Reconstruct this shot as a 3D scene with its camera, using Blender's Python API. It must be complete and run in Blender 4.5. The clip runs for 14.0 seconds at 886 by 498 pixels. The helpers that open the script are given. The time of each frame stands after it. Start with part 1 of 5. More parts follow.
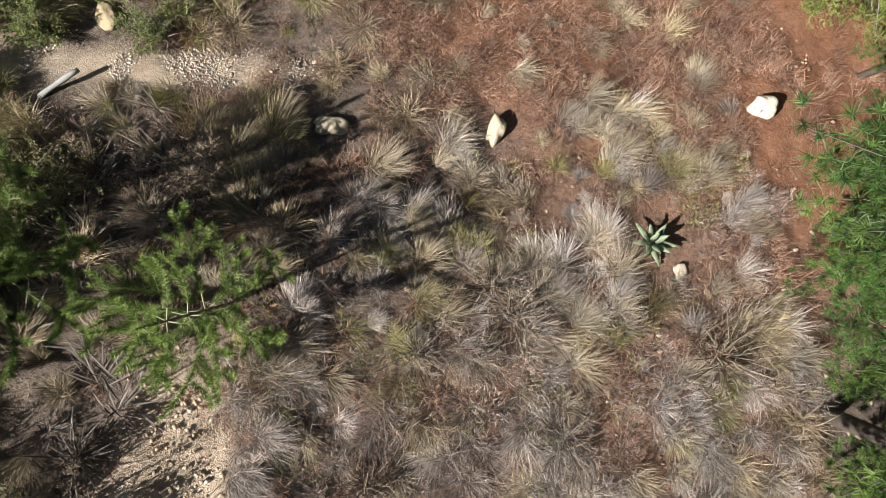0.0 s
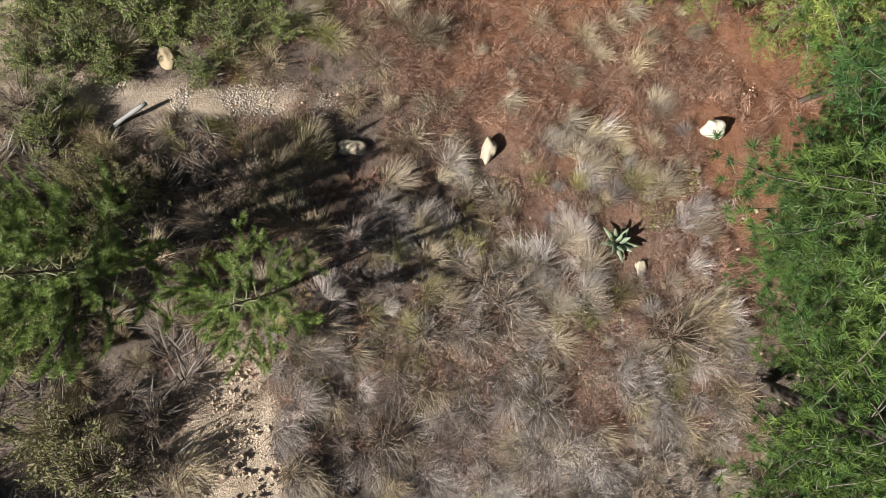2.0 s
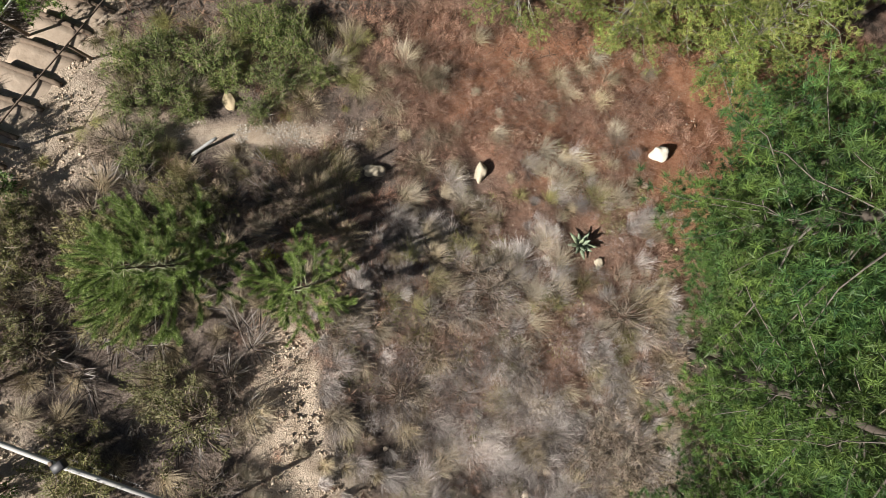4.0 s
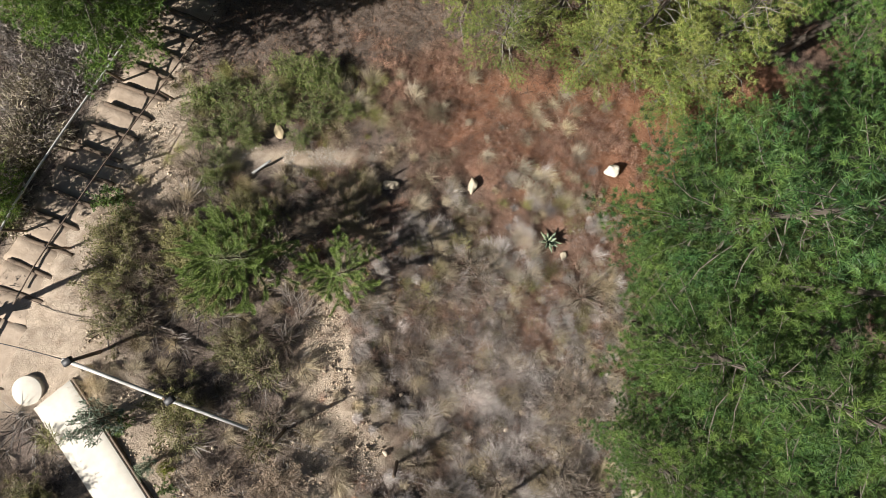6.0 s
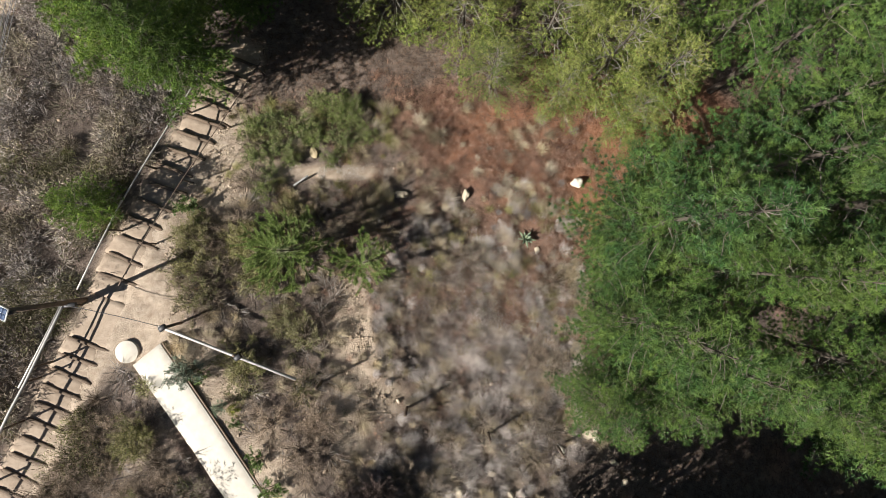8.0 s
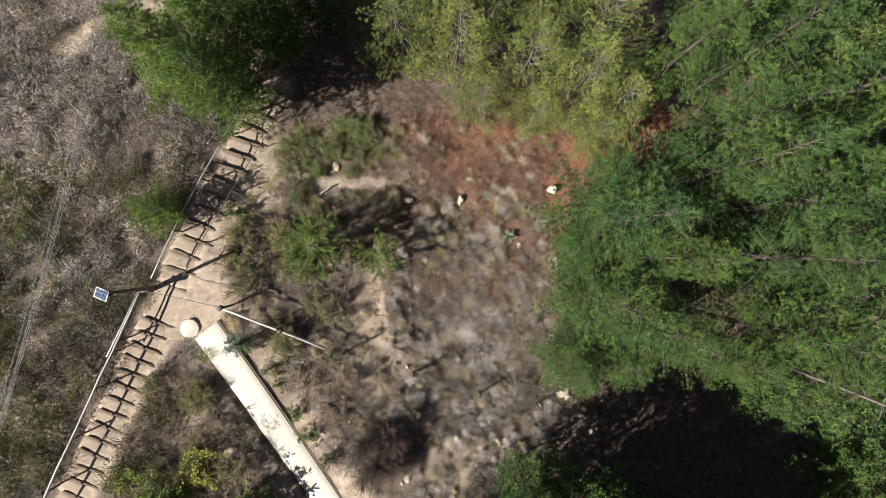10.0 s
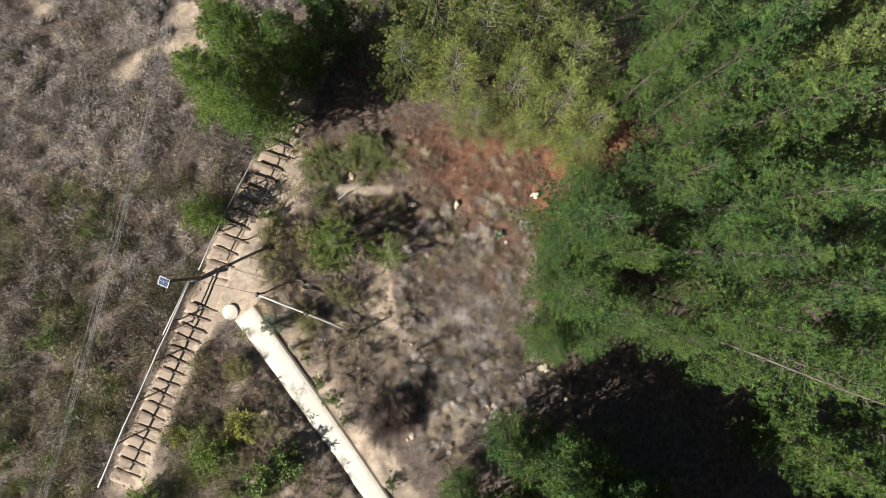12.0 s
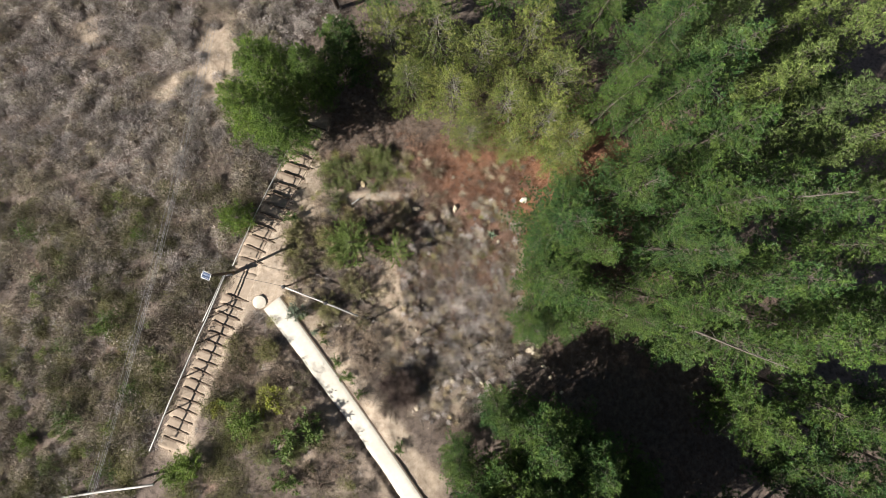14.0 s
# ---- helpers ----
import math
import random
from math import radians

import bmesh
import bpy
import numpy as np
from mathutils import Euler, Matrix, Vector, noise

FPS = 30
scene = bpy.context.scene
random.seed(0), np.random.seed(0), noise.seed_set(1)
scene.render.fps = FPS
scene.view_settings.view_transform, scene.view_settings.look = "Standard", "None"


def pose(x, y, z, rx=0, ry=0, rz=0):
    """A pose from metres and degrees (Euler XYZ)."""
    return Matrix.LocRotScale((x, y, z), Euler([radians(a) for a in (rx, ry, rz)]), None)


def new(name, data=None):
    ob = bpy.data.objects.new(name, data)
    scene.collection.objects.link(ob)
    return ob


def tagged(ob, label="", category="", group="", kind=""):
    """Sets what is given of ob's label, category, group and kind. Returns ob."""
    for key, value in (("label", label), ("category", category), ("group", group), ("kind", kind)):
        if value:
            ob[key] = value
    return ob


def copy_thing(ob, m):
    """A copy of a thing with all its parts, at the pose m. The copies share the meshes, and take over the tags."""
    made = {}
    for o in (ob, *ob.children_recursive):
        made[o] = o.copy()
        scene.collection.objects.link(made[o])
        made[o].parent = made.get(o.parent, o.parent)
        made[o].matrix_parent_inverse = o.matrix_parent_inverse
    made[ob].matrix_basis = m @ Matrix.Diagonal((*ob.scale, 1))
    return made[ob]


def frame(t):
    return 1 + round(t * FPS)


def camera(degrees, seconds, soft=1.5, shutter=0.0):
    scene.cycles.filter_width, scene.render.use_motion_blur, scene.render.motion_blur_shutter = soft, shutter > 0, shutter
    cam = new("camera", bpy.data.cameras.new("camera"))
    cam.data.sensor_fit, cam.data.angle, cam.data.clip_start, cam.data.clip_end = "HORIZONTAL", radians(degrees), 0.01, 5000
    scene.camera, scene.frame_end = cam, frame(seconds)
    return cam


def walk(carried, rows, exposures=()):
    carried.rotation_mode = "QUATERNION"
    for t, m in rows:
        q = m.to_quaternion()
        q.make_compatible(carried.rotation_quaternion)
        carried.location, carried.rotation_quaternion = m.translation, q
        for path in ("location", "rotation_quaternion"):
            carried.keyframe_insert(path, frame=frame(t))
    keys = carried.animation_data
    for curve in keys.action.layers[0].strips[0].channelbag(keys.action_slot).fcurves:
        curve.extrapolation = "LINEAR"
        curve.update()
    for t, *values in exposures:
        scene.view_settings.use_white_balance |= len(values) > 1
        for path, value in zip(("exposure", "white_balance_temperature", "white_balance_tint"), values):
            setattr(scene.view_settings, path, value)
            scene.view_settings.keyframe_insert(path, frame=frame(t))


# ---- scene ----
cam = camera(71.0, 14.0, 0.5)

PATH = [
    (0, pose(0.244, -0.050, 8.697, -0.147, 0.022, 0.000)),
    (0.5, pose(0.240, -0.056, 9.068, -0.085, 0.020, -0.088)),
    (1, pose(0.235, -0.064, 9.495, -0.000, 0.002, -0.084)),
    (1.5, pose(0.229, -0.071, 9.955, 0.042, 0.030, -0.162)),
    (2, pose(0.218, -0.074, 10.507, 0.022, 0.041, -0.141)),
    (2.5, pose(0.217, -0.073, 11.138, 0.070, -0.008, -0.171)),
    (3, pose(0.221, -0.073, 11.847, 0.120, 0.063, -0.220)),
    (5.3, pose(0.116, -0.107, 15.974, 0.016, 0.004, -0.280)),
    (5.5, pose(0.116, -0.123, 16.397, 0.034, -0.121, -0.324)),
    (6, pose(0.122, -0.164, 17.500, -0.011, -0.069, -0.360)),
    (6.5, pose(0.136, -0.207, 18.576, -0.164, -0.058, -0.406)),
    (7, pose(0.152, -0.248, 19.756, -0.211, 0.022, -0.397)),
    (7.5, pose(0.167, -0.287, 20.979, -0.156, 0.044, -0.374)),
    (8, pose(0.182, -0.324, 22.257, 0.004, 0.056, -0.401)),
    (10.3, pose(0.187, -0.590, 27.901, 0.098, -0.039, -0.855)),
    (10.5, pose(0.189, -0.609, 28.370, 0.083, -0.054, -0.851)),
    (11, pose(0.200, -0.654, 29.609, 0.045, -0.041, -0.871)),
    (11.5, pose(0.220, -0.681, 30.865, 0.090, -0.032, -0.798)),
    (12, pose(0.242, -0.705, 32.097, 0.064, -0.012, -0.801)),
    (12.5, pose(0.265, -0.724, 33.333, 0.088, 0.007, -0.880)),
    (13, pose(0.290, -0.736, 34.520, 0.053, 0.036, -0.864)),
    (13.5, pose(0.311, -0.748, 35.649, 0.057, 0.085, -0.889)),
    (14, pose(0.328, -0.762, 36.753, -0.015, 0.139, -0.958)),
]
walk(cam, PATH, [(0, 1.22), (1.2, 1.11), (3, 1.06), (8, 1.02), (14, 1.03)])

# ---------------------------------------------------------------- world and sun
SHADE_DIR = Vector((0.91, 0.41, -1.0)).normalized()
world = bpy.data.worlds.new("daylight")
scene.world = world
world.use_nodes = True
wn = world.node_tree
sky = wn.nodes.new("ShaderNodeTexSky")
sky.sky_type = "NISHITA"
sky.sun_disc = False
sky.sun_elevation = radians(45)
sky.sun_rotation = radians(245.7)
wn.links.new(sky.outputs[0], wn.nodes["Background"].inputs[0])
wn.nodes["Background"].inputs[1].default_value = 0.024
sun_data = bpy.data.lights.new("sun", "SUN")
sun_data.energy = 5.0
sun_data.angle = radians(0.5)
sun_data.color = (1.0, 0.95, 0.87)
sun = new("sun", sun_data)
sun.matrix_world = Matrix.Translation((-40, -20, 60)) @ SHADE_DIR.to_track_quat("-Z", "Y").to_matrix().to_4x4()

rng = np.random.default_rng(7)


# ---------------------------------------------------------------- lay of the land
def hill(x, y):
    """Height of the bare slope."""
    x, y = np.asarray(x, float), np.asarray(y, float)
    a, b = np.clip(x, -26, 24), np.clip(y, -17, 17)
    z = 0.457 - 0.1562 * a - 0.3156 * b - 0.0059 * a * a - 0.0029 * a * b - 0.0048 * b * b
    z = z + 0.3 * (np.tanh((x - a) / -60) * 18) * 0.4 + np.tanh((b - y) / 60) * 14
    z = z + 0.65 * np.exp(-((x + 4.6) ** 2 + (y + 10) ** 2) / 12)
    z = z - 0.65 * np.exp(-((x - 0.2) ** 2 + (y + 4.8) ** 2) / 5)
    z = z - 0.5 * np.exp(-((x - 5.2) ** 2 + (y + 7.0) ** 2) / 6)
    z = z + 0.3 * np.exp(-((x - 5.0) ** 2 + (y - 0.6) ** 2) / 9)
    z = z + 0.3 * np.exp(-((x + 9.4) ** 2 + (y - 0.6) ** 2) / 9)
    return z


def waves(x, y, scale, seed):
    """Smooth uneven field between about -1 and 1."""
    g = np.random.default_rng(seed)
    out = 0
    for k in range(7):
        a, f, p = g.uniform(0, 6.28), scale * g.uniform(0.6, 1.9), g.uniform(0, 6.28)
        out = out + np.sin(f * (np.cos(a) * x + np.sin(a) * y) + p + 1.3 * np.sin(0.63 * f * (np.sin(a) * x - np.cos(a) * y)))
    return out / 3.2


STAIR_FOOT, STAIR_WAY, STAIR_LEFT = np.array((-8.15, 3.47)), np.array((-0.36, -0.933)), np.array((-0.933, 0.36))
PATH_HEAD, PATH_WAY, PATH_LEFT = np.array((-8.65, -3.14)), np.array((0.614, -0.789)), np.array((-0.789, -0.614))


def along_stair(x, y):
    dx, dy = x - STAIR_FOOT[0], y - STAIR_FOOT[1]
    return dx * STAIR_WAY[0] + dy * STAIR_WAY[1], dx * STAIR_LEFT[0] + dy * STAIR_LEFT[1]


def path_right(s):
    """The path bends gently: how far its edge has come across from a straight line."""
    return 0.16 + 0.002 * np.clip(s, 0, 18) ** 2


def along_path(x, y):
    dx, dy = x - PATH_HEAD[0], y - PATH_HEAD[1]
    s = dx * PATH_WAY[0] + dy * PATH_WAY[1]
    return s, dx * PATH_LEFT[0] + dy * PATH_LEFT[1] - path_right(s)


def step(v, a, b):
    t = np.clip((v - a) / (b - a), 0, 1)
    return t * t * (3 - 2 * t)


def within(v, a, b, soft):
    return step(v, a - soft, a + soft) * (1 - step(v, b - soft, b + soft))


PATH_S = np.arange(0, 14.1, 0.5)
PATH_RISE, PATH_START = np.polyfit(PATH_S, hill(PATH_HEAD[0] + PATH_WAY[0] * PATH_S + PATH_LEFT[0] * 0.58, PATH_HEAD[1] + PATH_WAY[1] * PATH_S + PATH_LEFT[1] * 0.58), 1)


def path_top(s):
    return PATH_START + 0.03 + PATH_RISE * s


def path_width(s):
    return 1.12 - 0.024 * np.clip(s, 0, 8)


def ground_z(x, y):
    """Height of the ground sheet with the cut for the stair and the concrete path."""
    x, y = np.asarray(x, float), np.asarray(y, float)
    s, o = along_stair(x, y)
    z = hill(x, y) + (0.06 * waves(x, y, 1.7, 3) + 0.02 * waves(x, y, 6, 4)) * (1 - within(s, -4, 16, 0.4) * within(o, -0.45, 1.5, 0.2))
    z = z - 0.075 * within(s, -4, 16, 0.4) * within(o, -0.1, 1.3, 0.12)
    s, o = along_path(x, y)
    on = within(s, -0.1, 18, 0.1)
    bank = step(o, path_width(s) + 0.1, path_width(s) + 0.28) * (1 - step(o, 1.6, 2.9)) * step(s, 1.0, 3.5)
    flat = on * step(o, -0.07, 0.03) * (1 - step(o, path_width(s) + 0.08, path_width(s) + 0.2))
    z = z * (1 - flat) + (path_top(s) - 0.14) * flat
    z = np.where((on > 0.5) & (o < 0) & (o > -2.5), np.maximum(z, path_top(s) - 0.08 + 0.34 * o), z)
    z = z + on * bank * np.maximum(path_top(s) + 0.2 - z, 0) * 0.9
    z = np.where((on > 0.5) & (o > 1.0) & (o < 4.2), np.minimum(z, path_top(s) + 0.2 + 0.1 * (o - 1.0) + 0.16 * np.maximum(o - 2, 0) ** 2), z)
    z = np.where((on > 0.5) & (o < 0.06) & (o > -1.6), np.minimum(z, path_top(s) - 0.03 + 0.3 * np.maximum(-o - 0.3, 0)), z)
    return z


def blob(x, y, cx, cy, rx, ry):
    return np.exp(-(((x - cx) / rx) ** 2 + ((y - cy) / ry) ** 2))


def red_soil(x, y):
    v = 1.2 * blob(x, y, 6.3, 2.2, 3.2, 2.6) + 0.75 * blob(x, y, 2.8, 4.4, 3.4, 1.9) + 1.1 * blob(x, y, 8, 4.5, 3, 3) + 0.5 * blob(x, y, 13, 4, 6, 7) + 0.4 * blob(x, y, 0.5, 3.4, 2.6, 1.6) + 0.42 * blob(x, y, 3.4, -1.6, 2.2, 4.0)
    return np.clip(v + 0.22 * waves(x, y, 1.6, 11) - 0.12, 0, 1)


def sandy(x, y):
    s, o = along_stair(x, y)
    v = 1.1 * within(s, -4, 16, 0.6) * within(o, -0.25, 1.2, 0.3)
    v = v + 0.55 * within(s, -2, 5.5, 0.6) * within(o, -1.2, -0.1, 0.35)
    v = v + 1.2 * within(s, 4.8, 7.6, 0.5) * within(o, -2.0, 1.2, 0.4)
    v = v + 0.9 * blob(x, y, -7.2, 2.4, 0.9, 1.6) + 1.45 * blob(x, y, -3.4, 2.42, 1.7, 0.28) + 2.2 * blob(x, y, -2.8, -3.0, 0.5, 1.35)
    v = v + 2.0 * blob(x, y, -2.7, -5.3, 0.52, 1.5) + 0.8 * blob(x, y, -1.6, -5.0, 0.5, 0.8) + 0.5 * blob(x, y, 0.6, -8.6, 2.4, 1.0) + 0.55 * blob(x, y, 4.8, -6.6, 1.3, 0.6)
    s, o = along_path(x, y)
    v = v + 1.0 * 0.7 * within(s, 0, 18, 0.5) * within(o, -1.2, 0.1, 0.45) + 0.35 * within(s, -1, 18, 1) * within(o, 1.2, 4.5, 0.8) * (0.5 + 0.6 * waves(x, y, 2.2, 21))
    v = v + 2.2 * blob(x, y, -13.8, 11.2, 1.0, 2.8) + 1.8 * blob(x, y, -16.7, 9.5, 0.85, 0.7) + 1.6 * blob(x, y, -22.6, 13.2, 0.8, 1.2) + 0.7 * blob(x, y, -13.0, -11.3, 1.0, 0.9)
    return np.clip(v + 0.25 * waves(x, y, 2.6, 12) * (v > 0.05) + 0.08 * waves(x, y, 5, 13), 0, 1)


def on_way(x, y):
    """1 on the stair and the concrete path, where nothing grows."""
    s, o = along_stair(x, y)
    a = within(s, -4, 15.8, 0.1) * within(o, -0.1, 1.35, 0.08)
    b = within(s, 4.9, 7.6, 0.1) * within(o, -1.5, 1.3, 0.1)
    s, o = along_path(x, y)
    return np.clip(a + b + within(s, -1.5, 18, 0.1) * within(o, -0.1, 1.2, 0.06), 0, 1)


# ---------------------------------------------------------------- mesh building
class Geo:
    """Gathers triangles."""

    def __init__(self):
        self.v, self.f, self.n, self.tone = [], [], 0, []

    def add(self, v, f, tone=None):
        v = np.asarray(v, float).reshape(-1, 3)
        if tone is not None:
            self.tone.append(np.repeat(tone, len(v) // len(tone)))
        self.v.append(v)
        self.f.append(np.asarray(f, int).reshape(-1, 3) + self.n)
        self.n += len(v)

    def mesh(self, name, material, smooth=False):
        v, f = np.concatenate(self.v), np.concatenate(self.f)
        me = bpy.data.meshes.new(name)
        me.vertices.add(len(v))
        me.vertices.foreach_set("co", v.ravel())
        me.loops.add(f.size)
        me.loops.foreach_set("vertex_index", f.ravel().astype(np.int32))
        me.polygons.add(len(f))
        me.polygons.foreach_set("loop_start", np.arange(0, f.size, 3, dtype=np.int32))
        if smooth:
            me.polygons.foreach_set("use_smooth", np.ones(len(f), bool))
        me.update(calc_edges=True)
        if self.tone:
            me.attributes.new("tone", "FLOAT", "POINT").data.foreach_set("value", np.concatenate(self.tone).astype(np.float32))
        me.materials.append(material)
        return me


def unit(v):
    return v / np.maximum(np.linalg.norm(v, axis=-1, keepdims=True), 1e-9)


def balls(n, g=None):
    return unit((g or rng).normal(size=(n, 3)))


def blades(geo, base, way, length, width, droop, tone=None):
    """Slim grass blades that bend over."""
    n = len(base)
    way = unit(way)
    side = unit(np.cross(way, np.array((0, 0, 1.0)) + 0.5 * rng.normal(size=(n, 3))))
    length, width, droop = (np.broadcast_to(np.asarray(q, float), n)[:, None] for q in (length, width, droop))
    mid = base + way * length * 0.5 - np.array((0, 0, 1)) * droop * length * 0.1
    tip = base + way * length - np.array((0, 0, 1)) * droop * length * 0.55
    v = np.stack([base, mid - side * width / 2, mid + side * width / 2, tip], 1)
    f = np.array([(0, 2, 1), (1, 2, 3)])[None] + 4 * np.arange(n)[:, None, None]
    geo.add(v, f, tone)


def needles(geo, base, way, length, width, tone=None):
    n = len(base)
    way = unit(way)
    side = unit(np.cross(way, rng.normal(size=(n, 3))))
    length, width = (np.broadcast_to(np.asarray(q, float), n)[:, None] for q in (length, width))
    v = np.stack([base - side * width / 2, base + side * width / 2, base + way * length], 1)
    geo.add(v, np.arange(3 * n).reshape(n, 3), tone)


def leaves(geo, place, way, normal, length, width, tone=None):
    """Folded pointed leaves of two triangles."""
    n = len(place)
    way = unit(way)
    side = unit(np.cross(way, normal))
    up = np.cross(side, way)
    length, width = (np.broadcast_to(np.asarray(q, float), n)[:, None] for q in (length, width))
    mid = place + way * length * 0.5
    v = np.stack([place, mid + side * width / 2 + up * width * 0.2, place + way * length, mid - side * width / 2 + up * width * 0.2], 1)
    f = np.array([(0, 1, 2), (0, 2, 3)])[None] + 4 * np.arange(n)[:, None, None]
    geo.add(v, f, tone)


def tube(geo, points, radii, sides=5, cap=True):
    points = np.asarray(points, float)
    k = len(points)
    radii = np.broadcast_to(np.asarray(radii, float), k)
    way = unit(np.gradient(points, axis=0))
    ref = np.array((0, 0, 1.0)) if abs(way[0][2]) < 0.8 else np.array((1.0, 0, 0))
    a = unit(np.cross(way, ref))
    b = np.cross(way, a)
    ang = np.arange(sides) / sides * 2 * np.pi
    v = points[:, None] + radii[:, None, None] * (np.cos(ang)[None, :, None] * a[:, None] + np.sin(ang)[None, :, None] * b[:, None])
    f = []
    for i in range(k - 1):
        for j in range(sides):
            p, q = i * sides + j, i * sides + (j + 1) % sides
            f += [(p, q, q + sides), (p, q + sides, p + sides)]
    v = v.reshape(-1, 3)
    if cap:
        v = np.concatenate([v, points[[0, -1]]])
        for j in range(sides):
            f += [((j + 1) % sides, j, k * sides), ((k - 1) * sides + j, (k - 1) * sides + (j + 1) % sides, k * sides + 1)]
    geo.add(v, f)


def box(geo, centre, size, turn=0.0, tilt=0.0, wear=0.0):
    """A box with chamfered upper edges; turn about z, tilt along its length, in radians."""
    bm = bmesh.new()
    bmesh.ops.create_cube(bm, size=1)
    bmesh.ops.scale(bm, vec=size, verts=bm.verts)
    if wear:
        bmesh.ops.bevel(bm, geom=list(bm.edges), offset=wear, segments=1, affect="EDGES")
    bmesh.ops.triangulate(bm, faces=bm.faces)
    bmesh.ops.transform(bm, matrix=Matrix.Translation(centre) @ Matrix.Rotation(turn, 4, "Z") @ Matrix.Rotation(tilt, 4, "Y"), verts=bm.verts)
    bm.verts.index_update()
    geo.add([tuple(q.co) for q in bm.verts], [[q.index for q in f.verts] for f in bm.faces])
    bm.free()


def rock(geo, centre, size, seed, detail=2, rough=0.25):
    """A lumpy broken stone."""
    bm = bmesh.new()
    bmesh.ops.create_icosphere(bm, subdivisions=detail, radius=1)
    off = Vector((seed * 3.7, seed * 1.3, -seed * 2.1))
    for q in bm.verts:
        k = 1 + rough * noise.noise(q.co * 1.3 + off) * 1.6 + rough * 0.5 * noise.noise(q.co * 3.1 + off)
        q.co = Vector(centre) + Vector([q.co[i] * k * size[i] for i in range(3)])
    bm.verts.index_update()
    geo.add([tuple(q.co) for q in bm.verts], [[q.index for q in f.verts] for f in bm.faces])
    bm.free()


def part(name, geo, material, parent, label="", smooth=False):
    ob = new(name, geo.mesh(name, material, smooth))
    ob.parent = parent
    return tagged(ob, label) if label else ob


def thing(name, at, label, category, group=""):
    ob = new(name)
    ob.matrix_basis = Matrix.Translation(at)
    return tagged(ob, label, category, group)


def stuff(name, geo, material, label, category):
    return tagged(new(name, geo.mesh(name, material)), label, category, kind="stuff")


# ---------------------------------------------------------------- materials
def material(name, rough=0.8, metal=0.0):
    m = bpy.data.materials.new(name)
    m.use_nodes = True
    p = m.node_tree.nodes["Principled BSDF"]
    p.inputs["Roughness"].default_value, p.inputs["Metallic"].default_value = rough, metal
    return m, m.node_tree, p


def ramp(nt, source, stops):
    r = nt.nodes.new("ShaderNodeValToRGB")
    while len(r.color_ramp.elements) < len(stops):
        r.color_ramp.elements.new(0.5)
    for e, (p, c) in zip(r.color_ramp.elements, stops):
        e.position, e.color = p, (*c, 1)
    nt.links.new(source, r.inputs[0])
    return r.outputs[0]


def noise_tex(nt, scale, detail=4, world_space=True, rough=0.6):
    t = nt.nodes.new("ShaderNodeTexNoise")
    t.inputs["Scale"].default_value, t.inputs["Detail"].default_value, t.inputs["Roughness"].default_value = scale, detail, rough
    if world_space:
        g = nt.nodes.new("ShaderNodeNewGeometry")
        nt.links.new(g.outputs["Position"], t.inputs["Vector"])
    else:
        g = nt.nodes.new("ShaderNodeTexCoord")
        nt.links.new(g.outputs["Object"], t.inputs["Vector"])
    return t.outputs["Fac"]


def mix(nt, fac, a, b, kind="MIX"):
    m = nt.nodes.new("ShaderNodeMix")
    m.data_type, m.blend_type = "RGBA", kind
    for sock, val in ((m.inputs[0], fac), (m.inputs[6], a), (m.inputs[7], b)):
        if isinstance(val, (int, float)):
            sock.default_value = val
        elif isinstance(val, tuple):
            sock.default_value = (*val, 1)
        else:
            nt.links.new(val, sock)
    return m.outputs[2]


def bump(nt, p, height, strength, distance):
    b = nt.nodes.new("ShaderNodeBump")
    b.inputs["Strength"].default_value, b.inputs["Distance"].default_value = strength, distance
    nt.links.new(height, b.inputs["Height"])
    nt.links.new(b.outputs[0], p.inputs["Normal"])


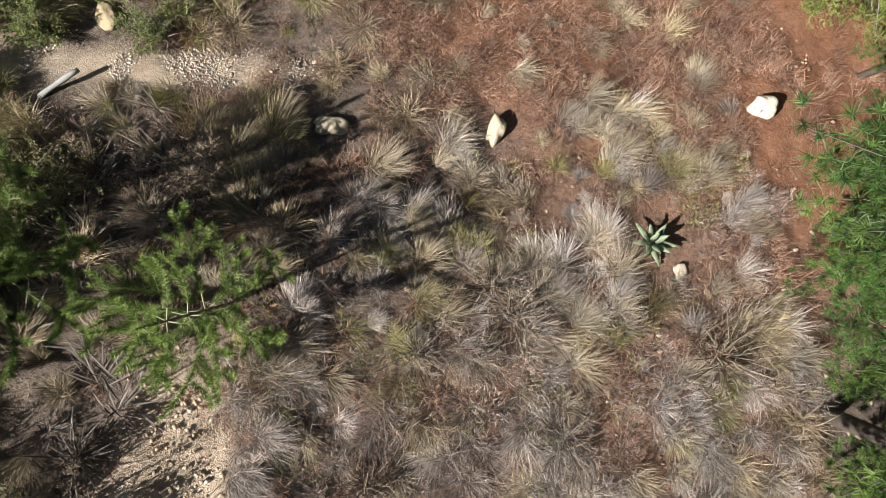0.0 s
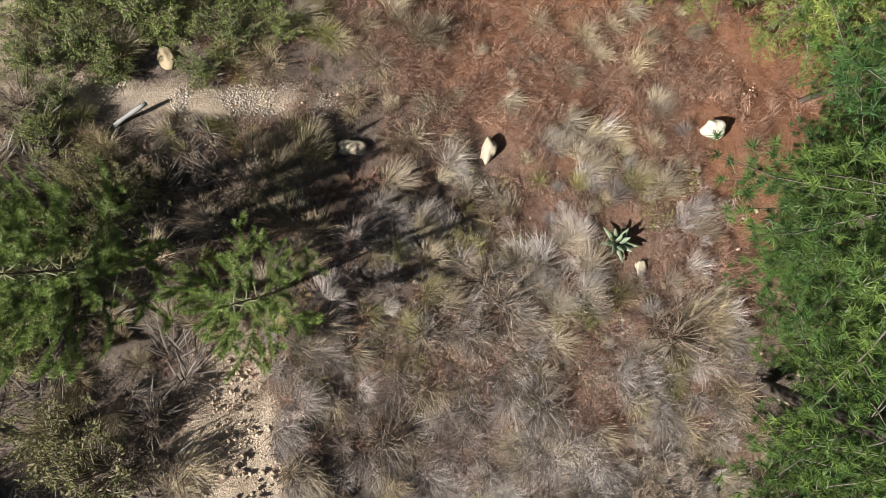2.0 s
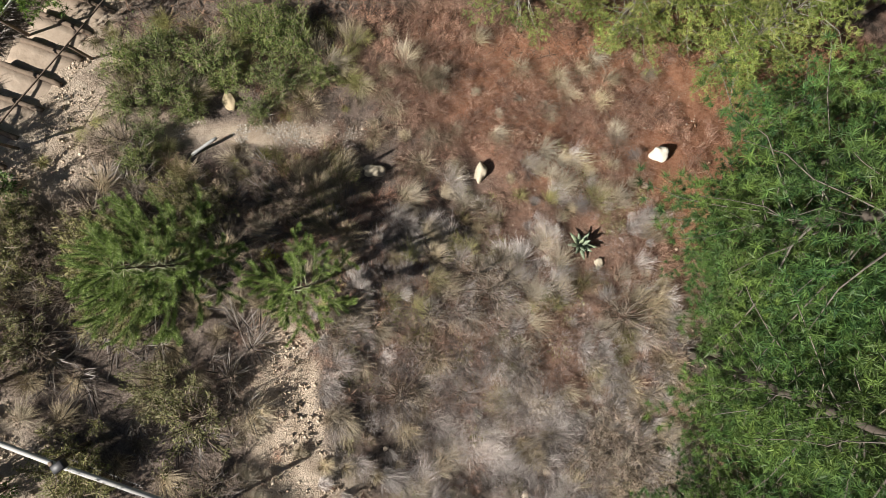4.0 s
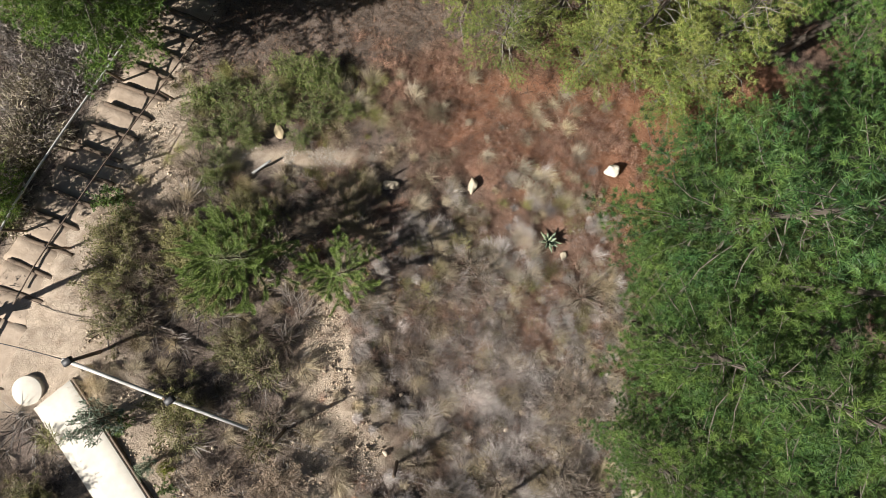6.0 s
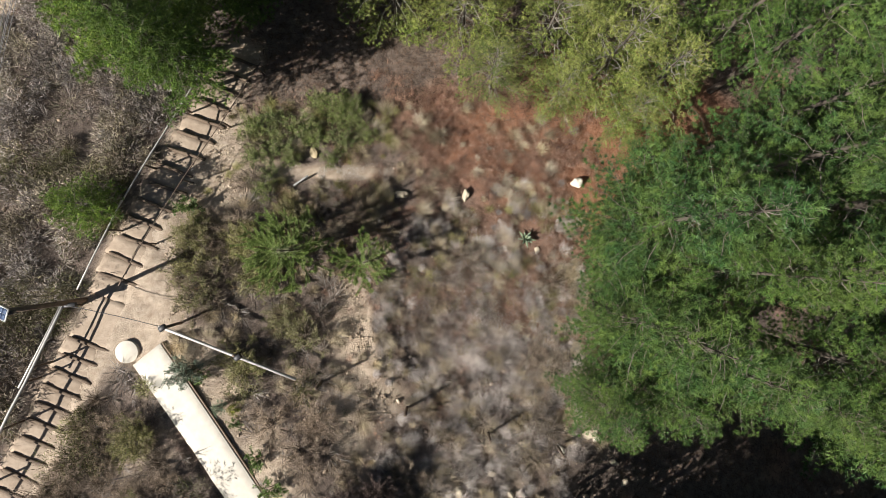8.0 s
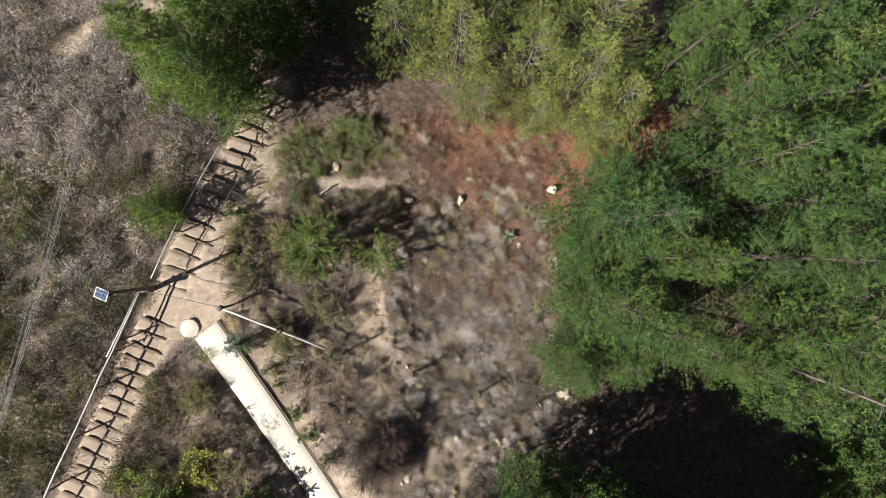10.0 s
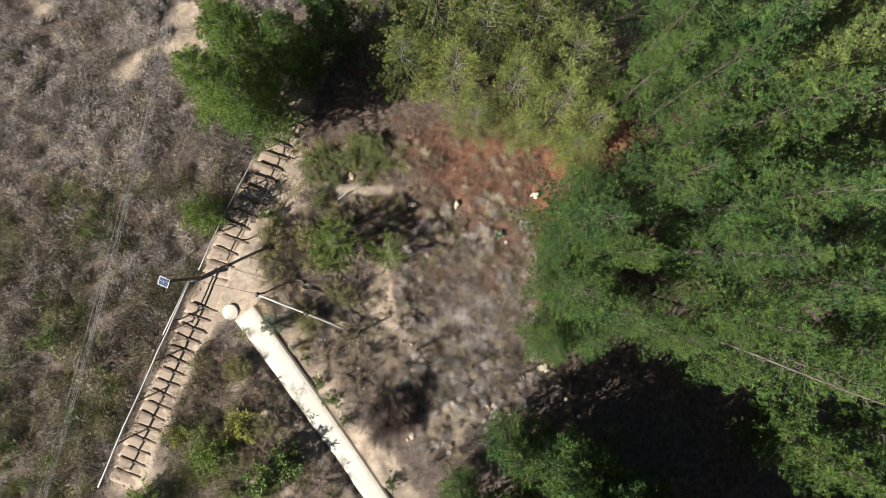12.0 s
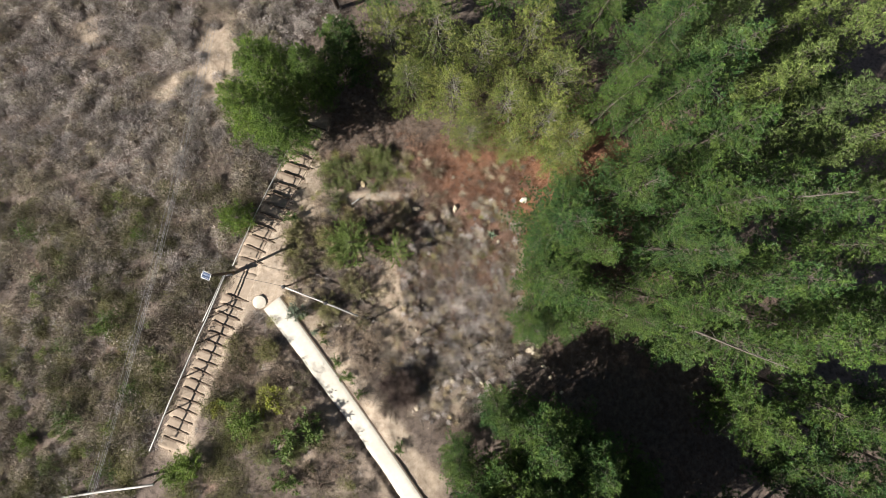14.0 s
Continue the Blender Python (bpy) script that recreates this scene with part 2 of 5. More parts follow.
def plant_material(name, colours, rough=0.65, glow_through=0.25, patch=None, clump=0.0, toned=0.0, hue=0.0):
    """Leaves, needles or blades: colour varies from one to the next and from plant to plant; some light passes through."""
    m, nt, p = material(name, rough)
    g = nt.nodes.new("ShaderNodeNewGeometry")
    stops = [(i / (len(colours) - 1), c) for i, c in enumerate(colours)]
    col = ramp(nt, g.outputs["Random Per Island"], stops)
    o = nt.nodes.new("ShaderNodeObjectInfo")
    shade = ramp(nt, o.outputs["Random"], [(0, (0.8 - 0.04 * hue, 0.8 + 0.04 * hue, 0.8 + 0.12 * hue)), (1, (1.15 + 0.07 * hue, 1.12, 1.0 - 0.1 * hue))])
    col = mix(nt, 1.0, col, shade, "MULTIPLY")
    if patch:
        n = noise_tex(nt, 0.8, 2)
        r = ramp(nt, n, [(0.42, (0, 0, 0)), (0.62, (1, 1, 1))])
        col = mix(nt, r, col, mix(nt, 0.6, col, patch))
    if clump:
        n = noise_tex(nt, clump, 2)
        col = mix(nt, 1.0, col, ramp(nt, n, [(0.34, (0.62, 0.61, 0.6)), (0.5, (0.97, 0.97, 0.97)), (0.66, (1.34, 1.32, 1.28))]), "MULTIPLY")
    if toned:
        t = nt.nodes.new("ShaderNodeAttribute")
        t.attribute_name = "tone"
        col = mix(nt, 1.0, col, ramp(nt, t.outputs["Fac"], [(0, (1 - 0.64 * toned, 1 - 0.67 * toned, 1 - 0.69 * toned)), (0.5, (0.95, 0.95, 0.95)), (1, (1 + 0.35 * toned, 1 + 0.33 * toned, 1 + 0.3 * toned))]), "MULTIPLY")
    nt.links.new(col, p.inputs["Base Color"])
    p.inputs["Specular IOR Level"].default_value = 0.3
    if glow_through:
        t = nt.nodes.new("ShaderNodeBsdfTranslucent")
        nt.links.new(col, t.inputs["Color"])
        mx = nt.nodes.new("ShaderNodeMixShader")
        mx.inputs[0].default_value = glow_through
        nt.links.new(p.outputs[0], mx.inputs[1])
        nt.links.new(t.outputs[0], mx.inputs[2])
        nt.links.new(mx.outputs[0], nt.nodes["Material Output"].inputs[0])
    return m


def plain_material(name, dark, light, scale=12, rough=0.8, metal=0.0, relief=0.4, distance=0.01, world_space=True):
    m, nt, p = material(name, rough, metal)
    a, b = noise_tex(nt, scale, 5, world_space), noise_tex(nt, scale * 0.17, 3, world_space)
    fine = ramp(nt, a, [(0.3, dark), (0.7, light)])
    col = mix(nt, 0.5, fine, ramp(nt, b, [(0.35, dark), (0.65, light)]))
    nt.links.new(col, p.inputs["Base Color"])
    if relief:
        bump(nt, p, a, relief, distance)
    return m


def ground_material():
    m, nt, p = material("soil", 0.95)
    p.inputs["Specular IOR Level"].default_value = 0.1

    def mask(name):
        a = nt.nodes.new("ShaderNodeAttribute")
        a.attribute_name = name
        return a.outputs["Fac"]

    big, mid, fine, grit = noise_tex(nt, 0.5, 4), noise_tex(nt, 3.5, 6), noise_tex(nt, 22, 6), noise_tex(nt, 80, 3)
    litter = mix(nt, ramp(nt, mid, [(0.35, (0, 0, 0)), (0.65, (1, 1, 1))]), (0.055, 0.043, 0.037), (0.2, 0.16, 0.14))
    litter = mix(nt, ramp(nt, fine, [(0.35, (0, 0, 0)), (0.7, (1, 1, 1))]), litter, mix(nt, 0.5, litter, (0.33, 0.27, 0.225)))
    red = mix(nt, ramp(nt, mid, [(0.3, (0, 0, 0)), (0.7, (1, 1, 1))]), (0.23, 0.1, 0.058), (0.41, 0.2, 0.125))
    red = mix(nt, ramp(nt, fine, [(0.4, (0, 0, 0)), (0.75, (0.7, 0.7, 0.7))]), red, (0.45, 0.28, 0.19))
    sand = mix(nt, ramp(nt, mid, [(0.3, (0, 0, 0)), (0.7, (1, 1, 1))]), (0.34, 0.265, 0.2), (0.58, 0.485, 0.39))
    sand = mix(nt, ramp(nt, grit, [(0.5, (0, 0, 0)), (0.72, (0.8, 0.8, 0.8))]), sand, (0.7, 0.6, 0.49))

    def edge(name, src):
        add = nt.nodes.new("ShaderNodeMath")
        add.operation = "MULTIPLY_ADD"
        nt.links.new(src, add.inputs[0])
        add.inputs[1].default_value = 0.5
        nt.links.new(mask(name), add.inputs[2])
        return ramp(nt, add.outputs[0], [(0.3, (0, 0, 0)), (1.0, (1, 1, 1))])

    col = mix(nt, edge("red", mid), litter, red)
    col = mix(nt, edge("sand", fine), col, sand)
    col = mix(nt, 1.0, col, ramp(nt, big, [(0.3, (0.85, 0.85, 0.86)), (0.7, (1.1, 1.07, 1.04))]), "MULTIPLY")
    nt.links.new(col, p.inputs["Base Color"])
    h = nt.nodes.new("ShaderNodeMath")
    h.operation = "ADD"
    nt.links.new(fine, h.inputs[0])
    nt.links.new(grit, h.inputs[1])
    bump(nt, p, h.outputs[0], 0.9, 0.05)
    return m


SOIL = ground_material()
NEEDLE_DARK = plant_material("dark_pine_needles", [(0.019, 0.049, 0.017), (0.039, 0.094, 0.027), (0.065, 0.132, 0.034), (0.104, 0.17, 0.047)], 0.5, 0.2, (0.1, 0.14, 0.03), 1.6, 1.0, 1.0)
# paler copy for the far pines: sunlight and haze put into the colour
NEEDLE_SUNLIT = plant_material("sunlit_far_pine_needles", [(0.05, 0.085, 0.028), (0.09, 0.14, 0.04), (0.135, 0.19, 0.058), (0.19, 0.24, 0.09)], 0.5, 0.25, None, 1.6, 0.8, 0.4)
NEEDLE_FRESH = plant_material("fresh_pine_needles", [(0.04, 0.086, 0.02), (0.082, 0.15, 0.03), (0.132, 0.206, 0.039), (0.19, 0.258, 0.06)], 0.5, 0.25, None, 1.6, 0.85, 0.5)
NEEDLE_LIGHT = plant_material("light_pine_needles", [(0.07, 0.11, 0.028), (0.12, 0.175, 0.04), (0.18, 0.23, 0.06), (0.25, 0.28, 0.1)], 0.5, 0.25, (0.2, 0.2, 0.07), 1.6, 0.85, 0.5)
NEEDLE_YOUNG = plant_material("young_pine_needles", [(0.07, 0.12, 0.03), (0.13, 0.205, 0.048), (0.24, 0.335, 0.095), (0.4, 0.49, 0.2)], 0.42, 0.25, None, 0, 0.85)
BARK = plain_material("grey_bark", (0.09, 0.072, 0.06), (0.22, 0.195, 0.17), 14, 0.9, 0, 0.6, 0.02)
DARK_BARK = plain_material("dark_bark", (0.045, 0.034, 0.027), (0.12, 0.098, 0.08), 14, 0.9, 0, 0.6, 0.02)
PALE_BARK = plain_material("pale_grey_bark", (0.14, 0.125, 0.105), (0.32, 0.3, 0.27), 14, 0.9, 0, 0.5, 0.02)
SHOOT = plain_material("pale_shoots", (0.16, 0.17, 0.09), (0.3, 0.31, 0.2), 14, 0.8, 0, 0.3, 0.01)
DEADWOOD = plain_material("bleached_dead_wood", (0.2, 0.2, 0.198), (0.36, 0.36, 0.355), 16, 0.85, 0, 0.5, 0.01)
STRAW = plant_material("straw_grass", [(0.24, 0.187, 0.125), (0.43, 0.352, 0.24), (0.55, 0.463, 0.332), (0.44, 0.395, 0.255)], 0.7, 0.2, (0.3, 0.27, 0.24), 1.4, 0.7)
GREY_GRASS = plant_material("grey_grass", [(0.3, 0.265, 0.25), (0.49, 0.44, 0.42), (0.63, 0.58, 0.56)], 0.7, 0.15, None, 1.4, 0.85)
GREEN_GRASS = plant_material("half_green_grass", [(0.16, 0.17, 0.06), (0.26, 0.26, 0.1), (0.36, 0.33, 0.17)], 0.65, 0.25, None, 0, 1.0)
RED_STALK = plant_material("reddish_dry_stalks", [(0.14, 0.07, 0.05), (0.25, 0.135, 0.1), (0.36, 0.22, 0.17), (0.42, 0.31, 0.24)], 0.75, 0.1, None, 1.2, 1.0)
TWIG = plant_material("grey_brown_twigs", [(0.1, 0.075, 0.06), (0.19, 0.155, 0.13), (0.3, 0.255, 0.22)], 0.85, 0)
DARK_TWIG = plant_material("dark_purple_brown_twigs", [(0.05, 0.035, 0.035), (0.1, 0.075, 0.072), (0.17, 0.13, 0.125)], 0.85, 0)
LEAF_OLIVE = plant_material("olive_leaves", [(0.1, 0.107, 0.04), (0.165, 0.174, 0.066), (0.23, 0.225, 0.1), (0.3, 0.258, 0.15)], 0.6, 0.25)
LEAF_GREEN = plant_material("green_leaves", [(0.045, 0.085, 0.022), (0.085, 0.14, 0.035), (0.13, 0.19, 0.05)], 0.5, 0.3)
LEAF_HERB = plant_material("herb_leaves", [(0.07, 0.105, 0.03), (0.13, 0.185, 0.05), (0.2, 0.245, 0.085), (0.28, 0.28, 0.13)], 0.6, 0.25)
LEAF_YELLOW = plant_material("yellow_green_leaves", [(0.14, 0.17, 0.03), (0.24, 0.27, 0.05), (0.36, 0.36, 0.09)], 0.55, 0.35)
LEAF_BRIGHT = plant_material("bright_green_leaves", [(0.07, 0.12, 0.024), (0.13, 0.2, 0.04), (0.2, 0.28, 0.06)], 0.5, 0.3)
LEAF_BLUE = plant_material("grey_green_leaves", [(0.1, 0.14, 0.1), (0.16, 0.21, 0.15), (0.22, 0.27, 0.2)], 0.55, 0.2)
LEAF_BROWN = plant_material("dry_brown_leaves", [(0.17, 0.128, 0.1), (0.3, 0.235, 0.19), (0.43, 0.35, 0.29)], 0.75, 0.15)
LEAF_SCRUB = plant_material("grey_scrub_leaves", [(0.18, 0.158, 0.14), (0.31, 0.275, 0.245), (0.43, 0.39, 0.35), (0.3, 0.28, 0.18)], 0.75, 0.1, (0.17, 0.16, 0.09), 0.7, 0.95)
SCRUB_LILAC = plant_material("lilac_grey_scrub", [(0.28, 0.252, 0.245), (0.41, 0.372, 0.36), (0.53, 0.49, 0.475)], 0.75, 0.1, None, 0.7, 0.95)
SCRUB_BROWN = plant_material("brown_scrub", [(0.12, 0.1, 0.085), (0.22, 0.19, 0.165), (0.33, 0.29, 0.255)], 0.75, 0.1, None, 0.7, 0.95)
SCRUB_RED = plant_material("reddish_herbs", [(0.15, 0.08, 0.06), (0.3, 0.19, 0.15), (0.46, 0.32, 0.26)], 0.75, 0.1, None, 0.7, 0.6)
SCRUB_OLIVE = plant_material("olive_scrub", [(0.1, 0.105, 0.045), (0.185, 0.188, 0.08), (0.265, 0.258, 0.125)], 0.7, 0.15, None, 0.7, 0.95)
LITTER = plant_material("dry_litter", [(0.05, 0.034, 0.027), (0.13, 0.092, 0.074), (0.22, 0.165, 0.135), (0.34, 0.275, 0.225)], 0.85, 0)
RED_LITTER = plant_material("red_litter", [(0.09, 0.045, 0.032), (0.17, 0.095, 0.07), (0.26, 0.155, 0.12), (0.34, 0.2, 0.15)], 0.85, 0)
WOOD_LITTER = plant_material("needle_litter", [(0.04, 0.026, 0.02), (0.11, 0.07, 0.05), (0.2, 0.13, 0.1)], 0.9, 0)
FIELD_TWIG = plant_material("field_twigs", [(0.1, 0.085, 0.08), (0.19, 0.17, 0.16), (0.3, 0.275, 0.265)], 0.85, 0, None, 0, 0.6)
AGAVE = plant_material("agave_leaf", [(0.13, 0.19, 0.13), (0.2, 0.26, 0.18), (0.3, 0.34, 0.25)], 0.45, 0.05)
STONE = plain_material("pale_limestone", (0.33, 0.28, 0.205), (0.5, 0.435, 0.335), 9, 0.85, 0, 0.7, 0.03)
WHITE_STONE = plain_material("white_limestone", (0.56, 0.51, 0.43), (0.72, 0.67, 0.58), 9, 0.85, 0, 0.6, 0.03)
OCHRE = plain_material("ochre_stone", (0.27, 0.21, 0.125), (0.42, 0.34, 0.22), 9, 0.85, 0, 0.7, 0.03)
PEBBLE = plant_material("pale_gravel", [(0.3, 0.23, 0.17), (0.48, 0.38, 0.29), (0.64, 0.54, 0.43)], 0.9, 0)
WHITE_PEBBLE = plant_material("whitish_gravel", [(0.38, 0.335, 0.3), (0.52, 0.465, 0.42), (0.66, 0.61, 0.56)], 0.9, 0)
RED_PEBBLE = plant_material("pinkish_gravel", [(0.26, 0.16, 0.11), (0.4, 0.28, 0.21), (0.5, 0.4, 0.33)], 0.9, 0)
CONCRETE = plain_material("pale_concrete", (0.42, 0.385, 0.33), (0.56, 0.525, 0.465), 5, 0.85, 0, 0.25, 0.01)
EARTH = plain_material("trodden_sand", (0.25, 0.192, 0.142), (0.37, 0.298, 0.234), 7, 0.95, 0, 0.6, 0.03)
LOG_WOOD = plain_material("dark_log", (0.06, 0.042, 0.03), (0.16, 0.115, 0.08), 18, 0.85, 0, 0.6, 0.01)
POST_WOOD = plain_material("brown_timber", (0.075, 0.052, 0.038), (0.18, 0.13, 0.095), 15, 0.8, 0, 0.4, 0.01)
PALE_POLE = plain_material("weathered_pale_pole", (0.3, 0.288, 0.272), (0.52, 0.505, 0.49), 8, 0.6, 0, 0.3, 0.006)
BLACK_METAL = plain_material("black_bracket", (0.015, 0.015, 0.017), (0.04, 0.04, 0.044), 20, 0.5, 0.3, 0.1, 0.003)
WIRE = plain_material("grey_wire", (0.22, 0.22, 0.23), (0.4, 0.4, 0.42), 10, 0.45, 0.6, 0)
FRAME = plain_material("white_aluminium", (0.75, 0.75, 0.75), (0.85, 0.85, 0.86), 10, 0.4, 0.3, 0)
CELL = plain_material("blue_solar_cell", (0.045, 0.065, 0.12), (0.085, 0.12, 0.2), 6, 0.2, 0, 0)

# ---------------------------------------------------------------- ground
def spaced(lo, hi, fine, far):
    core = np.arange(lo, hi + 1e-6, fine)
    out, d = [], fine
    v = hi
    while v < far:
        d *= 1.08 if v < 40 else 1.35
        v += d
        out.append(v)
    low, d, v = [], fine, lo
    while v > -far:
        d *= 1.08 if v > -40 else 1.35
        v -= d
        low.append(v)
    return np.concatenate([low[::-1], core, out])


def ground():
    xs, ys = spaced(-16, 10, 0.13, 2500), spaced(-14, 8, 0.13, 2500)
    X, Y = np.meshgrid(xs, ys)
    Z = ground_z(X, Y)
    near = within(X, -26, 24, 2) * within(Y, -18, 18, 2)
    Z = Z + near * (0.015 * waves(X, Y, 15, 31) + 0.05 * sandy(X, Y) * waves(X, Y, 4, 32) * (1 - on_way(X, Y)))
    nx, ny = len(xs), len(ys)
    geo = Geo()
    i = (np.arange(ny - 1)[:, None] * nx + np.arange(nx - 1)[None]).ravel()
    f = np.concatenate([np.stack([i, i + 1, i + nx + 1], 1), np.stack([i, i + nx + 1, i + nx], 1)])
    geo.add(np.stack([X, Y, Z], -1), f)
    me = geo.mesh("ground", SOIL, True)
    for name, v in (("red", red_soil(X, Y)), ("sand", sandy(X, Y))):
        me.attributes.new(name, "FLOAT", "POINT").data.foreach_set("value", v.ravel().astype(np.float32))
    tagged(new("ground", me), "dry hillside soil, reddish and sandy in patches", "ground", kind="structure")


ground()


def stair():
    """Log steps with trodden earth between them."""
    turn = math.atan2(STAIR_LEFT[1], STAIR_LEFT[0])
    top = thing("stair", (0, 0, 0), "trodden earth stair with dark log risers on the slope", "stair")
    tagged(top, kind="structure")
    steps = [(3.24 + 0.66 * k, 0.66) for k in range(-10, 4)] + [(7.41 + 0.53 * k, 0.53) for k in range(16)]
    g = np.random.default_rng(5)
    log_me = None
    for s, deep in steps:
        c = STAIR_FOOT + STAIR_WAY * (s + deep / 2) + STAIR_LEFT * 0.6
        z = float(hill(*c))
        tread = Geo()
        v = []
        for a in np.linspace(0.0, deep + 0.015, 4):
            for b, sink in ((-0.5, 0.13), (-0.2, 0.03), (0.15, 0), (0.6, 0), (1.05, 0.01), (1.4, 0.13)):
                q = STAIR_FOOT + STAIR_WAY * (s + a) + STAIR_LEFT * (b + (g.uniform(-0.09, 0.09) if sink > 0.1 else 0))
                v.append((q[0], q[1], z - 0.03 - sink + 0.25 * (a - deep / 2) + g.uniform(-0.012, 0.012)))
        v += [(x, y, w - 0.4) for x, y, w in v]
        f = []
        for i in range(3):
            for j in range(5):
                k = 6 * i + j
                f += [(k, k + 7, k + 1), (k, k + 6, k + 7)]
        rim = [0, 1, 2, 3, 4, 5, 11, 17, 23, 22, 21, 20, 19, 18, 12, 6]
        for p, q in zip(rim, rim[1:] + rim[:1]):
            f += [(p, q, q + 24), (p, q + 24, p + 24)]
        tread.add(v, f)
        part("tread", tread, EARTH, top)
        if log_me is None:
            lg = Geo()
            n = 9
            x = np.linspace(-0.68, 0.68, n)
            tube(lg, np.stack([x, 0.012 * np.sin(5 * x), 0.008 * np.cos(7 * x)], 1), 0.058 + 0.006 * np.sin(np.arange(n) * 2.1), 9)
            log_me = lg.mesh("log", LOG_WOOD, True)
        e = STAIR_FOOT + STAIR_WAY * s + STAIR_LEFT * (0.44 + g.uniform(-0.09, 0.07))
        ob = new("log", log_me)
        ob.parent = top
        ob.matrix_basis = Matrix.Translation((e[0], e[1], z - 0.03 - 0.125 * deep + 0.034)) @ Matrix.Rotation(turn + g.uniform(-0.05, 0.05), 4, "Z") @ Matrix.Rotation(g.uniform(0, 6), 4, "X")
    land = Geo()
    v, f = [], []
    us, bs = np.linspace(5.88, 7.43, 9), np.linspace(-0.95, 1.3, 13)
    for a in us:
        for b in bs:
            rim = b < -0.9 or b > 1.25
            q = STAIR_FOOT + STAIR_WAY * a + STAIR_LEFT * (b + (g.uniform(-0.2, 0.2) if b < -0.9 else 0))
            v.append((q[0], q[1], float(hill(*q)) - (0.12 if rim else 0.045) + g.uniform(-0.012, 0.012)))
    for i in range(8):
        for j in range(12):
            k = 13 * i + j
            f += [(k, k + 14, k + 1), (k, k + 13, k + 14)]
    n = len(v)
    v += [(x, y, w - 0.35) for x, y, w in v]
    rim = list(range(13)) + [13 * i + 12 for i in range(1, 9)] + [104 + j for j in range(11, -1, -1)] + [13 * i for i in range(7, 0, -1)]
    for p, q in zip(rim, rim[1:] + rim[:1]):
        f += [(p, q, q + n), (p, q + n, p + n)]
    land.add(v, f)
    part("landing", land, EARTH, top)


stair()


def concrete_path():
    top = thing("concrete_path", (0, 0, 0), "pale cream concrete footpath, dappled by shade", "path")
    tagged(top, kind="structure")
    g = np.random.default_rng(15)
    s = np.arange(0, 18.01, 0.25)
    rag = np.cumsum(g.normal(size=len(s))) * 0.012
    rag = rag - np.linspace(rag[0], rag[-1], len(s))
    rows = []
    for k, q in enumerate(s):
        w = float(path_width(q)) + 0.5 * rag[k] + g.uniform(-0.012, 0.012)
        z = path_top(q) + g.uniform(-0.002, 0.002)
        for b, down in ((0.0, 0.22), (0.0, 0.012), (0.012, 0.0), (0.3 * w, -0.004), (0.7 * w, -0.004), (w - 0.02, 0.0), (w, 0.02), (w, 0.22)):
            c = PATH_HEAD + PATH_WAY * q + PATH_LEFT * (path_right(q) + b)
            rows.append((c[0], c[1], z - down))
    f, m = [], 8
    for k in range(len(s) - 1):
        for j in range(m):
            a, b = k * m + j, k * m + (j + 1) % m
            f += [(a, b, b + m), (a, b + m, a + m)]
    for k, flip in ((0, 1), ((len(s) - 1) * m, 0)):
        for j in range(1, m - 1):
            f.append((k, k + j + 1, k + j) if flip else (k, k + j, k + j + 1))
    slab = Geo()
    slab.add(rows, f)
    part("slab", slab, CONCRETE, top)
    for k in range(12):
        a, b = (PATH_HEAD + PATH_WAY * q + PATH_LEFT * (path_right(q) - 0.055) for q in (1.5 * k, 1.5 * k + 1.49))
        d, c = b - a, (a + b) / 2
        curb = Geo()
        box(curb, (c[0], c[1], path_top(1.5 * k + 0.75) - 0.115), (1.49 / math.cos(math.atan(PATH_RISE)), 0.055, 0.2), math.atan2(d[1], d[0]), -math.atan(PATH_RISE), 0.01)
        part("edging_board", curb, POST_WOOD, top, "dark timber edging board")


concrete_path()


def concrete_disc():
    x, y = -9.95, -3.54
    z = float(hill(x, y))
    g = Geo()
    n = 28
    tube(g, [(x, y, z - 0.15), (x, y, z + 0.03), (x, y, z + 0.04)], [0.37, 0.37, 0.355], n)
    tagged(new("concrete_disc", g.mesh("concrete_disc", CONCRETE)), "round pale concrete cover beside the path's head", "concrete cover")


concrete_disc()


# ---------------------------------------------------------------- rails, lamp, fence, cables
def stair_point(s, o, up=0.0):
    c = STAIR_FOOT + STAIR_WAY * s + STAIR_LEFT * o
    return np.array((c[0], c[1], float(hill(*c)) + up))


def handrail(name, label, first, last, o, height, radius, wood, post_step, post_radius, splay=0.0):
    top = thing(name, stair_point(first, o), label, "handrail")
    base = stair_point(first, o)
    n = max(int((last - first) / 0.8), 3)
    s = np.linspace(first, last, n)
    g = np.random.default_rng(int(100 * radius) + 3)
    pts = np.array([stair_point(q, o + splay * (last - q) / (last - first) + g.uniform(-0.02, 0.02), height + g.uniform(-0.015, 0.015)) for q in s]) - base
    geo = Geo()
    tube(geo, pts, radius * (1 + 0.06 * np.sin(np.arange(n) * 1.7)), 8)
    part("rail", geo, wood, top, smooth=True)
    for q in np.arange(first + 0.25, last, post_step):
        b = stair_point(q, o + splay * (last - q) / (last - first)) - base
        geo = Geo()
        tube(geo, [b + (0, 0, -0.2), b + (0, 0, height * 0.5), b + (0, 0, height - radius * 0.6)], post_radius, 7)
        part("post", geo, POST_WOOD, top, smooth=True)
    return top


